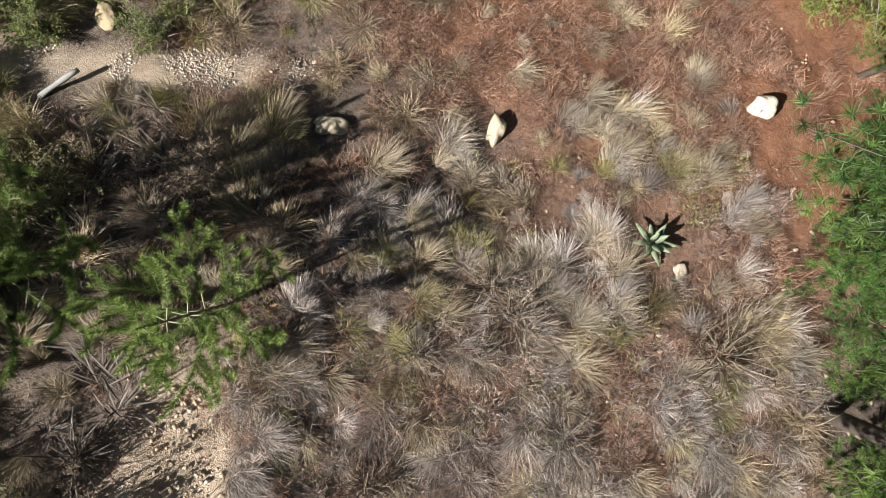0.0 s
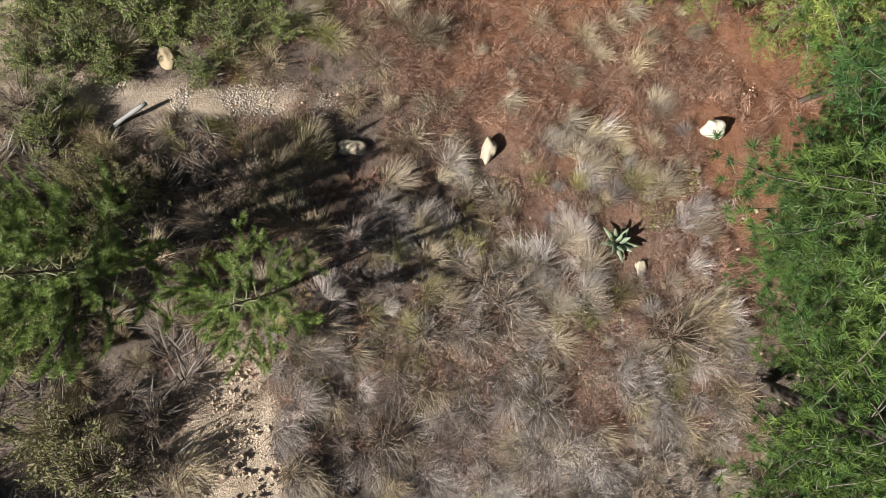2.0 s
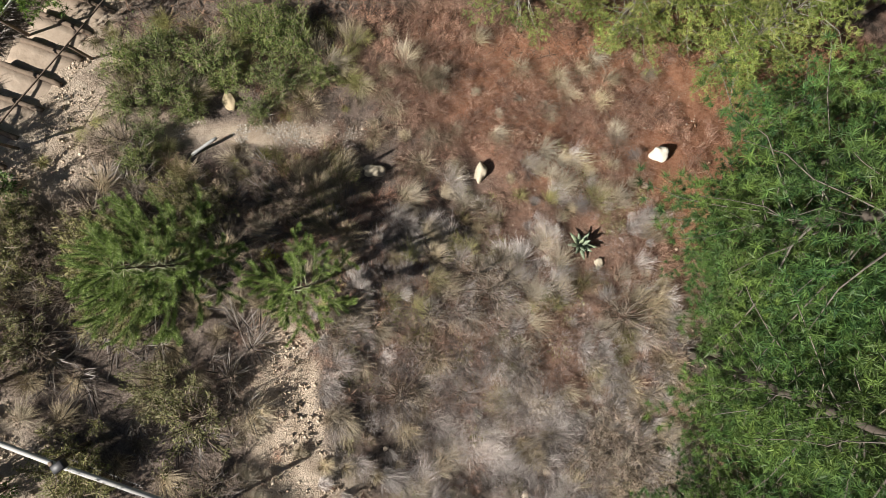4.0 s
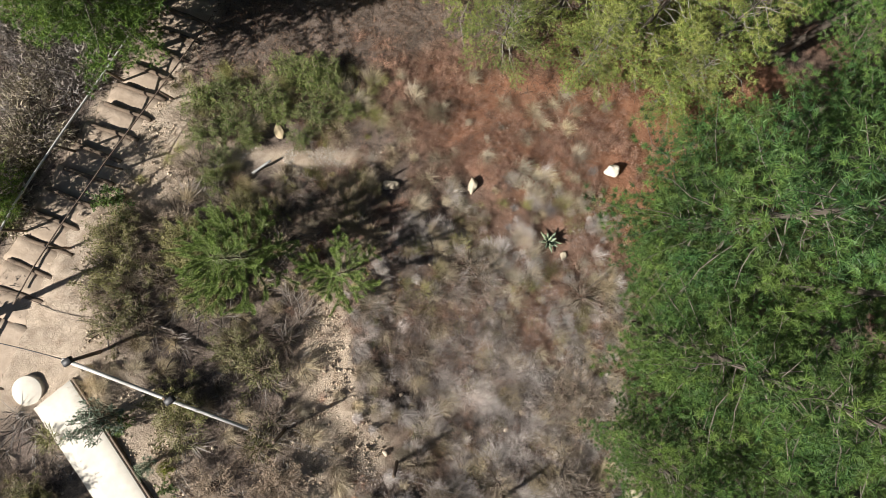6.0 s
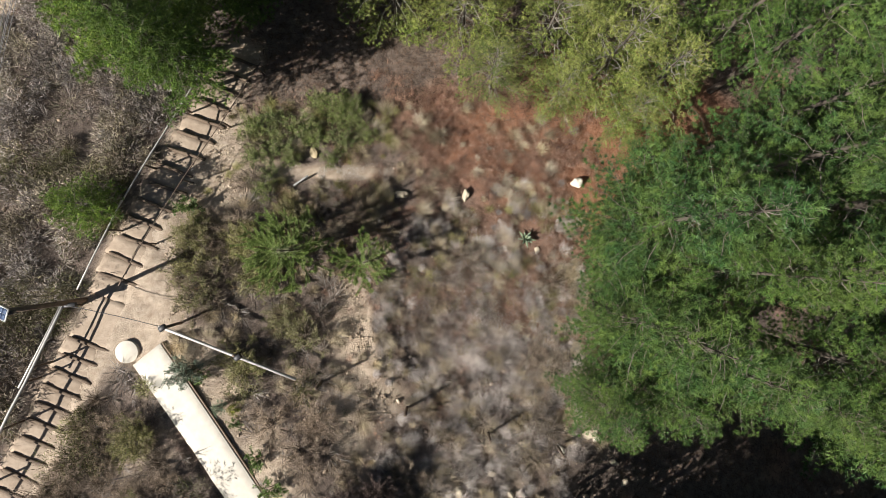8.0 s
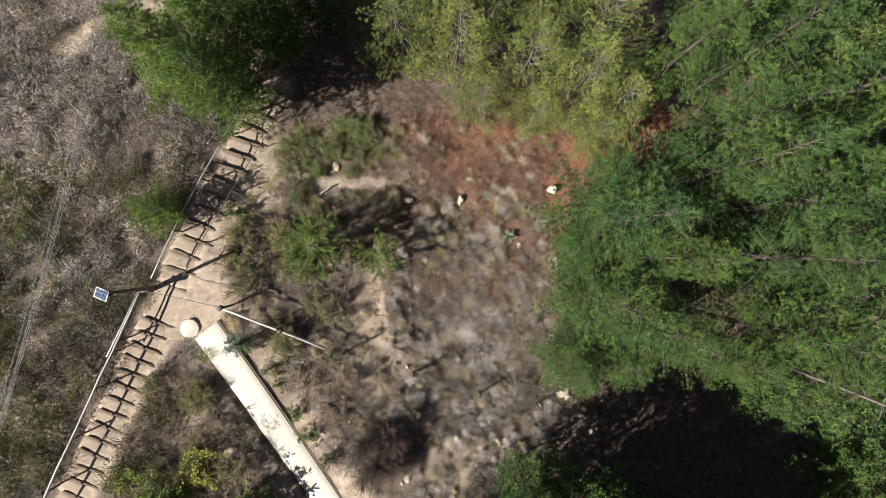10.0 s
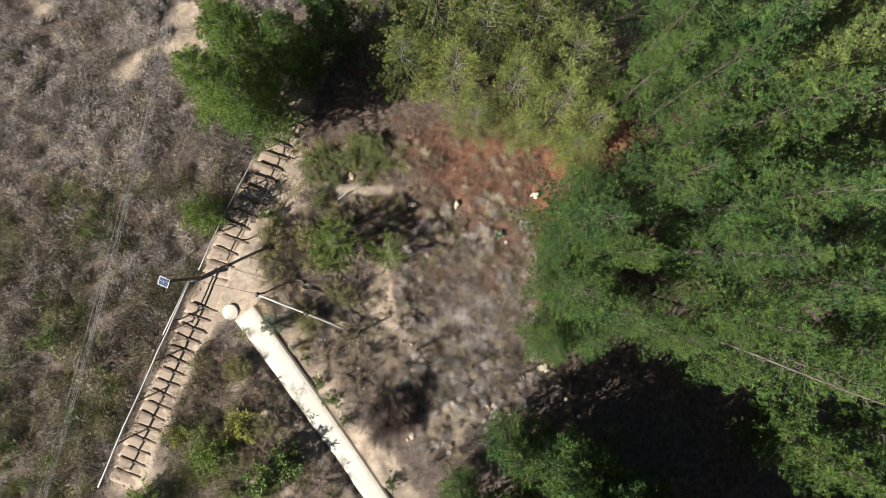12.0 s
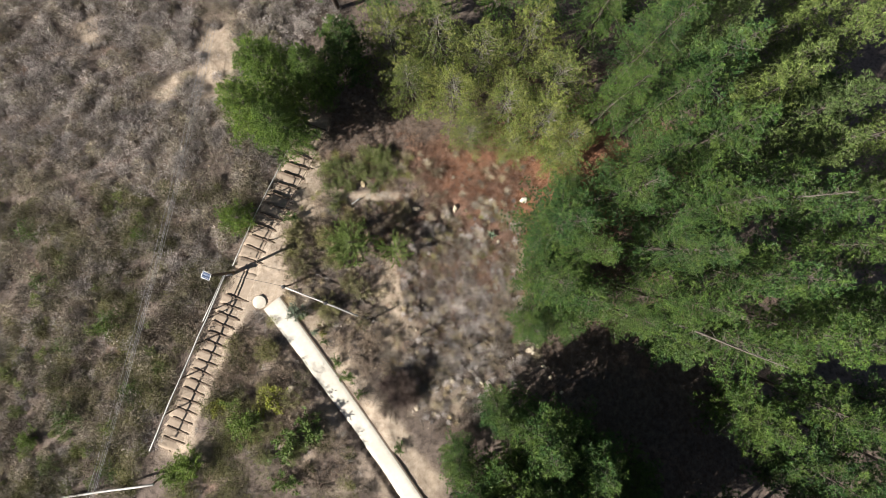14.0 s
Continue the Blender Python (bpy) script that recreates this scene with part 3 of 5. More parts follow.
handrail("handrail", "weathered pale pole handrail on timber posts beside the upper steps", -3.4, 5.75, 1.08, 0.95, 0.027, PALE_POLE, 2.3, 0.036)
handrail("handrail", "thin dark timber handrail on posts beside the upper steps", -3.4, 5.2, -0.05, 0.9, 0.017, POST_WOOD, 2.3, 0.032, -0.6)
handrail("handrail", "long white pole handrail on timber posts beside the lower steps", 6.15, 15.9, 1.24, 0.98, 0.042, PALE_POLE, 1.9, 0.036)
handrail("handrail", "short spare white pole lashed along the handrail's head", 6.2, 9.0, 1.36, 0.9, 0.03, PALE_POLE, 2.4, 0.03)


def solar_lamp():
    x, y = -11.5, -1.9
    z = float(hill(x, y))
    h = 5.9 - z
    top = thing("solar_lamp", (x, y, z), "dark timber post with a small white-framed solar panel on top", "solar lamp")
    g = Geo()
    tube(g, [(0, 0, -0.3), (0, 0, h * 0.5), (0, 0, h - 0.1)], [0.085, 0.075, 0.065], 10)
    part("post", g, POST_WOOD, top, smooth=True)
    tilt = Matrix.Translation((-0.05, 0, h)) @ Matrix.Scale(0.84, 4) @ Matrix.Rotation(radians(-25), 4, "Z") @ Matrix.Rotation(radians(14), 4, "X")
    g = Geo()
    for cx, cy, sx, sy in ((0, 0.22, 0.56, 0.03), (0, -0.22, 0.56, 0.03), (0.265, 0, 0.03, 0.41), (-0.265, 0, 0.03, 0.41)):
        box(g, (cx, cy, 0), (sx, sy, 0.035))
    box(g, (0, 0, -0.012), (0.5, 0.41, 0.006))
    fr = part("panel_frame", g, FRAME, top, "white aluminium frame")
    fr.matrix_basis = tilt
    for i in range(4):
        for j in range(2):
            g = Geo()
            box(g, (-0.187 + 0.125 * i, -0.1 + 0.2 * j, 0), (0.116, 0.188, 0.006))
            c = part("solar_cell", g, CELL, fr, "blue solar cell")
            c.matrix_basis = Matrix.Translation((0, 0, -0.004))
    g = Geo()
    box(g, (0.05, -0.05, h - 0.32), (0.16, 0.1, 0.2), 0.3, 0, 0.01)
    part("control_box", g, BLACK_METAL, top)
    g = Geo()
    tube(g, [(0, 0, h - 0.15), (-0.04, 0, h - 0.02)], 0.02, 6)
    part("bracket", g, BLACK_METAL, top)
    g = Geo()
    box(g, (0.05, -0.08, 0.95), (0.5, 0.14, 0.14), 0.1, 0, 0.02)
    part("clamp", g, BLACK_METAL, top, "black clamp that joins the rails")


solar_lamp()


def fence():
    posts = [(-8.33, -2.65), (-6.23, -3.53), (-3.75, -4.55), (-1.05, -5.5), (1.6, -6.35), (3.95, -6.95)]
    top = thing("fence", (0, 0, 0), "wire fence on dark posts, one bay with a white pole rail", "fence")
    tops = []
    for i, (x, y) in enumerate(posts):
        z = float(ground_z(x, y))
        g = Geo()
        tube(g, [(x, y, z - 0.2), (x, y, z + 0.6), (x, y, z + 1.12)], [0.05, 0.047, 0.043], 8)
        part("post", g, POST_WOOD, top, smooth=True)
        tops.append(np.array((x, y, z + 1.08)))
    g = Geo()
    a, b, c = np.array((-8.45, -2.6, 3.5)), np.array((-6.23, -3.53, 3.34)), np.array((-4.44, -4.34, 2.98))
    tube(g, [a, (a + b) / 2 + (0, 0, -0.01), b, (b + c) / 2, c], 0.045, 9)
    part("rail", g, PALE_POLE, top, "white pole rail", smooth=True)
    for p in (a, b):
        g = Geo()
        box(g, p + np.array((0.12, -0.05, 0)), (0.22, 0.16, 0.15), 0.6, 0, 0.02)
        part("clamp", g, BLACK_METAL, top, "black clamp on the rail")
    for k in range(2):
        for p, q in zip(tops[1:], tops[2:]):
            g = Geo()
            d = np.array((0, 0, -0.32 * k))
            tube(g, [p + d, (p + q) / 2 + d + (0, 0, -0.05), q + d], 0.0025, 4)
            part("wire", g, WIRE, top)
    g = Geo()
    e = np.array((-11.4, -1.95, 3.35))
    tube(g, [e + (a - e) * t + (0, 0, -0.5 * t * (1 - t)) for t in np.linspace(0, 1, 9)], 0.012, 5)
    part("wire", g, BLACK_METAL, top, "slack black cable across the landing")


fence()


def cables():
    a, b = np.array((-13.7, 6.0)), np.array((-19.3, -16.5))
    way = (b - a) / np.linalg.norm(b - a)
    perp = np.array((-way[1], way[0]))
    for k in range(4):
        pts = []
        for t in np.linspace(-0.25, 1.3, 28):
            p = a + (b - a) * t + perp * (0.19 * k + 0.06 * math.sin(2 * t + k) * (k % 2))
            pts.append((p[0], p[1], 3.0 + 2.0 * t * t + 0.12 * k))
        g = Geo()
        tube(g, pts, 0.009, 5)
        tagged(new("cable", g.mesh("cable", WIRE)), "thin grey overhead cable above the scrub", "cable", "overhead cables")


cables()


def low_fence():
    """Low timber rail by the foot of the field and the small landing."""
    top = thing("timber_rail", (0, 0, 0), "low weathered timber rail on short posts at the field's edge", "rail")
    a, b = np.array((-14.6, -12.45, 5.35)), np.array((-20.2, -13.6, 3.9))
    g = Geo()
    tube(g, [a + (b - a) * t + (0, 0, 0.04 * math.sin(9 * t)) for t in np.linspace(0, 1, 8)], 0.06, 7)
    part("rail", g, PALE_POLE, top, smooth=True)
    for t in (0.02, 0.34, 0.66, 0.98):
        p = a + (b - a) * t
        g = Geo()
        tube(g, [(p[0], p[1], float(ground_z(p[0], p[1])) - 0.2), (p[0], p[1], p[2])], 0.05, 6)
        part("post", g, POST_WOOD, top)
    x, y = -13.1, -11.9
    g = Geo()
    box(g, (x, y, float(ground_z(x, y)) + 0.12), (0.28, 0.5, 0.4), -0.2, 0, 0.03)
    tagged(new("concrete_block", g.mesh("concrete_block", CONCRETE)), "pale concrete block at the stair's upper end", "block")


low_fence()


# ---------------------------------------------------------------- trees
def conifer_spine(g, h, sway, lean=0.0):
    t = np.linspace(0, 1, 12)
    bend = g.uniform(-0.25, 0.25, 2) * h * sway
    return t, np.stack([bend[0] * np.sin(t * 3) + lean * t, bend[1] * np.sin(t * 2.3), -0.4 + t * (h + 0.4)], 1)


def along(q, s, curve):
    return np.array([np.interp(q, s, curve[:, i]) for i in range(3)])


def pine(name, label, seed, h, r, start=0.25, whorl=0.6, fan=5, bare=0.12, droop=0.25, needle=0.15, width=0.02, tuft=14, gap=0.16, foliage=None, limb=BARK, spread=0.75, first=0.14, twig_most=0.55):
    """A pine: tapered trunk and whorls of limbs, each a plume of side twigs that carry round tufts of needles."""
    foliage = foliage or NEEDLE_DARK
    g = np.random.default_rng(seed)
    top = thing(name, (0, 0, 0), label, "pine tree")
    trunk, limbs, crown = Geo(), Geo(), Geo()
    t, spine = conifer_spine(g, h, 0.05)
    tube(trunk, spine, (0.008 * h + 0.025) * (1 - t) ** 1.15 + 0.008, 7)
    centres, axes, lots, twigs = [], [], [], []
    up = np.array((0, 0, 1.0))

    def tufts(a, b, way, lot, step_by):
        n = max(int(np.linalg.norm(b - a) / step_by), 1)
        for w in (np.arange(n) + 1) / n:
            centres.append(a + (b - a) * w + g.normal(size=3) * 0.02)
            axes.append(way + up * 0.25)
            # lighter towards tips: new growth, with highlight and inner shade put into the tone
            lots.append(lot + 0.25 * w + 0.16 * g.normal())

    z = start * h
    while z < h * 0.985:
        u = (z / h - start) / (1 - start)
        shape = (1 - u) ** 0.75 * min(1.0, 0.5 + u * 3.0)
        c = along(z, spine[:, 2], spine)
        ph = g.uniform(0, 6.28)
        for b in range(fan + (g.random() < 0.5)):
            a = ph + b / fan * 6.28 + g.uniform(-0.35, 0.35)
            ln = max(r * shape * g.uniform(0.45, 1.25), 0.2)
            out = np.array((math.cos(a), math.sin(a), 0))
            rise = (0.15 + 0.75 * u) * ln
            s = np.linspace(0, 1, 5)
            cur = c + out * (s * ln)[:, None] + up * (rise * s - droop * ln * 1.6 * s * s + 0.14 * ln * s ** 4 + g.uniform(-0.05, 0.05) * s)[:, None]
            cur[1:, :2] += g.normal(size=(4, 2)) * 0.035 * ln
            tube(limbs, cur, np.linspace(0.006 + 0.006 * ln, 0.004, 5), 3, False)
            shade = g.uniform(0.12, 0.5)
            if ln < 0.4:
                tufts(cur[0], cur[-1], unit(cur[-1] - cur[0]), shade + 0.2, gap)
                continue
            is_bare = g.random() < bare
            q, k = first, 1
            while q < 0.97:
                p = along(q, s, cur)
                k = -k
                sd = np.array((-out[1], out[0], 0)) * k
                tw = min((0.5 * ln * (1.12 - q) + 0.1) * spread, twig_most) * g.uniform(0.65, 1.2)
                d = unit(out * g.uniform(0.55, 0.95) + sd * g.uniform(0.55, 1.0) + up * g.uniform(-0.05, 0.4))
                e = p + d * tw
                if is_bare:
                    twigs.append((p, e - p))
                else:
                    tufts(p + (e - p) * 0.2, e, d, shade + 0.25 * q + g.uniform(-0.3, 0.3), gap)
                q += (0.105 if not is_bare else 0.24) / ln * g.uniform(0.7, 1.3)
            if not is_bare:
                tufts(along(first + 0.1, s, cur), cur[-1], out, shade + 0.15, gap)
        z += whorl * g.uniform(0.75, 1.2) * (1 - 0.4 * u)
    tufts(along(h * 0.94, spine[:, 2], spine), spine[-1], up, 0.6, gap * 0.5)
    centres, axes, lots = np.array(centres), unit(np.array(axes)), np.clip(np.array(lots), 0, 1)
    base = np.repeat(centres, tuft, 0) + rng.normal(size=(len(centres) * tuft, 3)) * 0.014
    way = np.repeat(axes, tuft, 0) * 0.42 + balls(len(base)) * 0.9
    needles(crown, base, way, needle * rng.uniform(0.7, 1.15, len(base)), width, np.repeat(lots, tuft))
    if twigs:
        twigs = np.array(twigs)
        needles(limbs, twigs[:, 0], twigs[:, 1], np.linalg.norm(twigs[:, 1], axis=1), 0.013)
    part("trunk", trunk, DARK_BARK, top, smooth=True)
    tagged(part("branchwork", limbs, limb, top), kind="stuff")
    tagged(part("crown", crown, foliage, top), kind="stuff")
    return top


def young_pine(name, label, seed, h, r, whorls, fan, needle=0.095, density=950):
    """A young pine whose curved shoots are bottlebrushes of needles, with bare gaps between them."""
    g = np.random.default_rng(seed)
    top = thing(name, (0, 0, 0), label, "pine tree")
    trunk, limbs, crown = Geo(), Geo(), Geo()
    up = np.array((0, 0, 1.0))
    t, spine = conifer_spine(g, h, 0.03)
    tube(trunk, spine, 0.026 * (1 - t) + 0.007, 7)

    def brush(cur, lot, first):
        """Needles set close round a shoot, pointing along it and outwards."""
        k = len(cur)
        s = np.linspace(0, 1, k)
        seg = np.linalg.norm(np.diff(cur, axis=0), axis=1).sum()
        n = int(seg * (1 - first) * density)
        q = first + (1 - first) * g.random(n)
        p = np.stack([np.interp(q, s, cur[:, i]) for i in range(3)], 1)
        way = unit(np.stack([np.interp(q, s, np.gradient(cur[:, i])) for i in range(3)], 1))
        off = balls(n, g)
        off = unit(off - way * (off * way).sum(1)[:, None])
        # light new growth at tips; darker low down and inwards, shade put into colour
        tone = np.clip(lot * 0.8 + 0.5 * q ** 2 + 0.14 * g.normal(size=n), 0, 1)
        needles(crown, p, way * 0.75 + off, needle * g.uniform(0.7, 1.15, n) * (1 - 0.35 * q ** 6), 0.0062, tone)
        tube(limbs, cur, np.linspace(0.009, 0.005, k), 5, False)

    for i, u in enumerate(np.linspace(0.12, 0.93, whorls)):
        c = along(u * h, spine[:, 2], spine)
        ph = g.uniform(0, 6.28)
        for b in range(fan):
            a = ph + (b + g.uniform(-0.25, 0.25)) / fan * 6.28
            ln = r * (1 - u) ** 0.6 * g.uniform(0.7, 1.15) + 0.12
            out = np.array((math.cos(a), math.sin(a), 0))
            side = np.array((-out[1], out[0], 0))
            s = np.linspace(0, 1, 8)
            bend = g.uniform(-0.25, 0.25)
            cur = c + out * (ln * (s - 0.12 * s ** 3))[:, None] + side * (bend * ln * s * s)[:, None] + up * (ln * (0.12 * s + (0.25 + 0.35 * u) * s ** 3))[:, None]
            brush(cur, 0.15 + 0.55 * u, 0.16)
            if ln < 0.55:
                continue
            for q in g.uniform(0.4, 0.92, 4 if ln > 1.0 else 3):
                p = along(q, s, cur)
                sg = 1 if g.random() < 0.5 else -1
                tw = 0.34 * g.uniform(0.7, 1.25) * min(ln, 1.2)
                w = np.linspace(0, 1, 6)
                kid = p + (out * g.uniform(0.5, 0.8) + side * sg * g.uniform(0.5, 0.9)) * (tw * (w - 0.15 * w ** 3))[:, None] + up * (tw * (0.05 * w + 0.5 * w ** 3))[:, None]
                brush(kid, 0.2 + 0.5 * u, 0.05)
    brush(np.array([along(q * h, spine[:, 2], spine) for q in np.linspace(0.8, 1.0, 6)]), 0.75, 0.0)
    part("trunk", trunk, POST_WOOD, top, smooth=True)
    tagged(part("branchwork", limbs, SHOOT, top), kind="stuff")
    tagged(part("crown", crown, NEEDLE_YOUNG, top), kind="stuff")
    return top


def plant(source, spots, group):
    """Stands the first of a kind at the first spot and copies of it at the others."""
    for i, (x, y, turn, size) in enumerate(spots):
        m = Matrix.Translation((x, y, float(ground_z(x, y)) - 0.02)) @ Matrix.Rotation(turn, 4, "Z")
        if i:
            ob = copy_thing(source, m)
        else:
            ob = source
            ob.matrix_basis = m
        ob.scale = (size * (0.94 + 0.12 * ((i * 7) % 5) / 4),) * 2 + (size,)
        if group:
            tagged(ob, group=group)


TALL = "tall dense dark green pine in the wood on the slope"
MID = "medium bushy green pine at the edge of the wood"
SPARSE = "open light green pine with long bare grey limbs"
NEAR = [(6.9, -1.0, 0.3, 0.83), (10.6, -0.9, 4.0, 1.0), (11.8, 0.9, 1.4, 1.1), (8.1, 1.8, 3.3, 1.0), (12.0, 4.0, 2.2, 1.14), (10.3, 3.4, 5.1, 0.88), (10.8, -3.3, 0.9, 0.95), (9.2, -4.0, 2.9, 0.66), (11.7, 6.4, 5.6, 0.95)]
# pines below y = -16 are out of view, added to shade the floor
TALL_A = [(20.8, -11.2, 1.0, 1.0), (2.0, -16.6, 0.6, 1.05), (7.6, -17.2, 2.6, 1.1), (13.0, -17.6, 4.6, 1.05), (15.3, -2.2, 4.4, 1.02), (19, 1, 5.2, 1.08), (17.5, 7, 0.9, 1.05)]
# again, those below y = -16 are unseen and added for their shadows
TALL_B = [(19.0, -8.8, 1.0, 1.0), (17.8, -11.6, 2.0, 1.0), (4.8, -17.0, 0.2, 1.1), (10.4, -17.4, 1.2, 1.12), (-1.2, -17.4, 3.2, 1.0), (16.0, -17.2, 2.2, 1.1), (15, 2.2, 0.4, 1.12), (9.0, 6.4, 5.0, 0.9), (18.2, -5.2, 3.3, 1.05), (14.6, -5.4, 0.7, 0.95)]
EDGE = [(5.4, -2.3, 0.5, 1.16), (6.1, 0.2, 2.5, 1.29), (4.7, -4.9, 1.2, 0.7), (7.1, -3.2, 4.1, 1.1), (6.4, -4.7, 2.2, 0.75), (7.4, 2.9, 5.2, 0.62)]
MID_A = [(4.7, -9.6, 3.0, 1.0), (12.2, -5.6, 5.5, 0.9), (15.9, -9.6, 2.0, 0.95), (3.0, -9.0, 5.0, 0.66), (13.0, -1.0, 0.1, 1.1), (1.6, -12.4, 0.9, 0.9), (3.6, -12.0, 2.7, 1.05), (6.2, -13.6, 4.2, 1.1), (-0.8, -15.2, 3.3, 1.0), (2.6, -15.4, 1.1, 1.1), (5.2, -16.4, 5.2, 1.1), (8.4, -15.8, 0.4, 1.1), (7.0, -10.6, 2.2, 0.9), (11.4, -15.8, 0.6, 1.05), (14.2, -15.2, 3.6, 1.1), (18.6, -13.2, 1.5, 1.0)]
MID_B = [(0.9, -11.3, 2.0, 0.7), (5.4, -11.9, 4.0, 1.0), (9.6, -12.9, 1.3, 0.9), (-5.2, 10.6, 1.7, 1.1)]
BRIGHT = [(-8.1, 5.7, 3.0, 0.9), (-9.5, 6.6, 0.8, 1.0), (-8.7, 8.9, 5.0, 1.0), (-6.7, 8.7, 2.0, 0.9)]
OPEN = [(3.9, 7.4, 0.0, 1.0), (6.0, 6.1, 2.0, 1.1), (1.0, 8.2, 3.6, 0.95), (-1.6, 8.8, 5.1, 0.9), (6.9, 8.6, 1.1, 1.1), (2.6, 10.6, 4.4, 1.1), (-2.6, 11.2, 0.7, 1.0), (0.2, 11.6, 2.9, 1.05), (5.4, 11.6, 5.6, 1.15), (2.0, 5.9, 1.9, 0.62), (4.4, 5.4, 4.0, 0.62), (7.0, 4.5, 0.9, 0.6), (7.6, 5.6, 3.3, 0.9)]


def fill_wood():
    """More trees of the wood, kept apart from one another."""
    g = np.random.default_rng(42)
    taken = [q[:2] for q in NEAR + TALL_A + TALL_B + EDGE + MID_A + MID_B + BRIGHT + OPEN]
    kinds = (TALL_A, TALL_B, TALL_A, TALL_B, MID_A)
    for _ in range(4000):
        x, y = g.uniform(-7, 26), g.uniform(-14.5, 15.5)
        if (x < 7 and y < 12) or (y < -5.2 and x < 16 and y > -14) or (x < 9 and 2 < y < 12) or min(math.hypot(x - a, y - b) for a, b in taken) < (2.6 if x < 17 else 3.1):
            continue
        taken.append((x, y))
        kinds[int(g.integers(0, 5))].append((x, y, g.uniform(0, 6.28), g.uniform(0.85, 1.12)))


fill_wood()
for kind in (TALL_A, TALL_B):
    for q in [q for q in kind if q[0] < 13 and q[1] > -6]:
        kind.remove(q)
        NEAR.append(q)
PALE = [q for q in TALL_A + TALL_B if q[0] > 15.5 and q[1] > 2.5]
TALL_A, TALL_B = ([q for q in kind if q not in PALE] for kind in (TALL_A, TALL_B))
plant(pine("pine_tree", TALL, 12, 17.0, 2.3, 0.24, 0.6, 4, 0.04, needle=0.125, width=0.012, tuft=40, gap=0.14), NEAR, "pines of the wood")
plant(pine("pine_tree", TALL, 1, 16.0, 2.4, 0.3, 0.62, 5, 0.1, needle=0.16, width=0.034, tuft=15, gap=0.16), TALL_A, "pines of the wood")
plant(pine("pine_tree", "tall pine at the far side of the wood, sunlit haze in its needle colour", 8, 15.5, 2.4, 0.28, 0.62, 5, 0.12, needle=0.16, width=0.034, tuft=15, gap=0.16, foliage=NEEDLE_SUNLIT), PALE, "pale pines of the wood")
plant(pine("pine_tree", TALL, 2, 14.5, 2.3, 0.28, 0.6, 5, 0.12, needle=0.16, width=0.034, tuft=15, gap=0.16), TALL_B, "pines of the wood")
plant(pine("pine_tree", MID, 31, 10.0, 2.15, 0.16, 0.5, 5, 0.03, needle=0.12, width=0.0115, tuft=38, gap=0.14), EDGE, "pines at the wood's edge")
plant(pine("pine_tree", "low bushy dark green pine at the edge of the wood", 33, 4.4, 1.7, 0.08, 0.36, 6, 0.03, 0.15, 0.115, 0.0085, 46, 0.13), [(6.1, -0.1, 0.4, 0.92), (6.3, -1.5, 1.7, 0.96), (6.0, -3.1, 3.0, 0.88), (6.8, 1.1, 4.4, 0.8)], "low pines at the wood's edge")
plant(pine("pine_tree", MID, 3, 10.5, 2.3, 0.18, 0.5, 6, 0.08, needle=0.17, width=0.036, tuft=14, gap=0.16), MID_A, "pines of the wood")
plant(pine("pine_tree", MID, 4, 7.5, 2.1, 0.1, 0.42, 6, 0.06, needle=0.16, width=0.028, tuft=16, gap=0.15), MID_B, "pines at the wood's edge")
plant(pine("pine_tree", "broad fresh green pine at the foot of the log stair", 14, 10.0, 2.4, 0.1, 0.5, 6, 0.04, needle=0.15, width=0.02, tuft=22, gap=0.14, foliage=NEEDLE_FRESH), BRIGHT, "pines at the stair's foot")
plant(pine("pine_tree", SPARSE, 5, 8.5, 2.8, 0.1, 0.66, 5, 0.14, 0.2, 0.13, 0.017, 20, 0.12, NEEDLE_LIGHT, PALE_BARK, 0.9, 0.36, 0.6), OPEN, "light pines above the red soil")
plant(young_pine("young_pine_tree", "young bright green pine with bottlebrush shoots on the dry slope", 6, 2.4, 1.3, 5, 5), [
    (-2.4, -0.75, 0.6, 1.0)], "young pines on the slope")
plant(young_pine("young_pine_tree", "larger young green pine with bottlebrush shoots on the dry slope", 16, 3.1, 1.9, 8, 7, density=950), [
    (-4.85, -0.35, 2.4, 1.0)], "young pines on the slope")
plant(pine("young_pine_tree", "young dense green pine beside the log stair", 7, 2.9, 1.5, 0.08, 0.3, 6, 0.0, 0.1, 0.13, 0.014, 24, 0.12, NEEDLE_FRESH), [
    (-11.1, 1.15, 0.0, 1.0)], "young pine beside the stair")


def dead_pine():
    top = thing("dead_pine", (11.9, -4.9, float(ground_z(11.9, -4.9))), "bleached dead pine with bare short branches", "dead tree")
    g = np.random.default_rng(9)
    tr = Geo()
    t = np.linspace(0, 1, 10)
    tube(tr, np.stack([0.2 * np.sin(3 * t), 0.1 * np.sin(5 * t), t * 16.6 - 0.3], 1), 0.09 * (1 - t) + 0.012, 7)
    part("trunk", tr, BARK, top, smooth=True)
    br = Geo()
    for z in np.arange(7, 16.2, 0.12):
        a, ln = g.uniform(0, 6.28), g.uniform(0.25, 0.9) * (1.15 - z / 20)
        o = np.array((math.cos(a), math.sin(a), 0))
        b = np.array((0.2 * math.sin(3 * z / 18), 0.1 * math.sin(5 * z / 18), z))
        tube(br, [b, b + o * ln * 0.6 + (0, 0, 0.08), b + o * ln + (0, 0, g.uniform(-0.1, 0.2))], [0.011, 0.007, 0.003], 4, False)
    tagged(part("branchwork", br, BARK, top), kind="stuff")
    return top


tagged(copy_thing(dead_pine(), Matrix.Translation((17.3, 1.3, float(ground_z(17.3, 1.3)) - 0.6)) @ Matrix.Rotation(1.3, 4, "Z")), "bleached leafless pine standing deep in the wood")


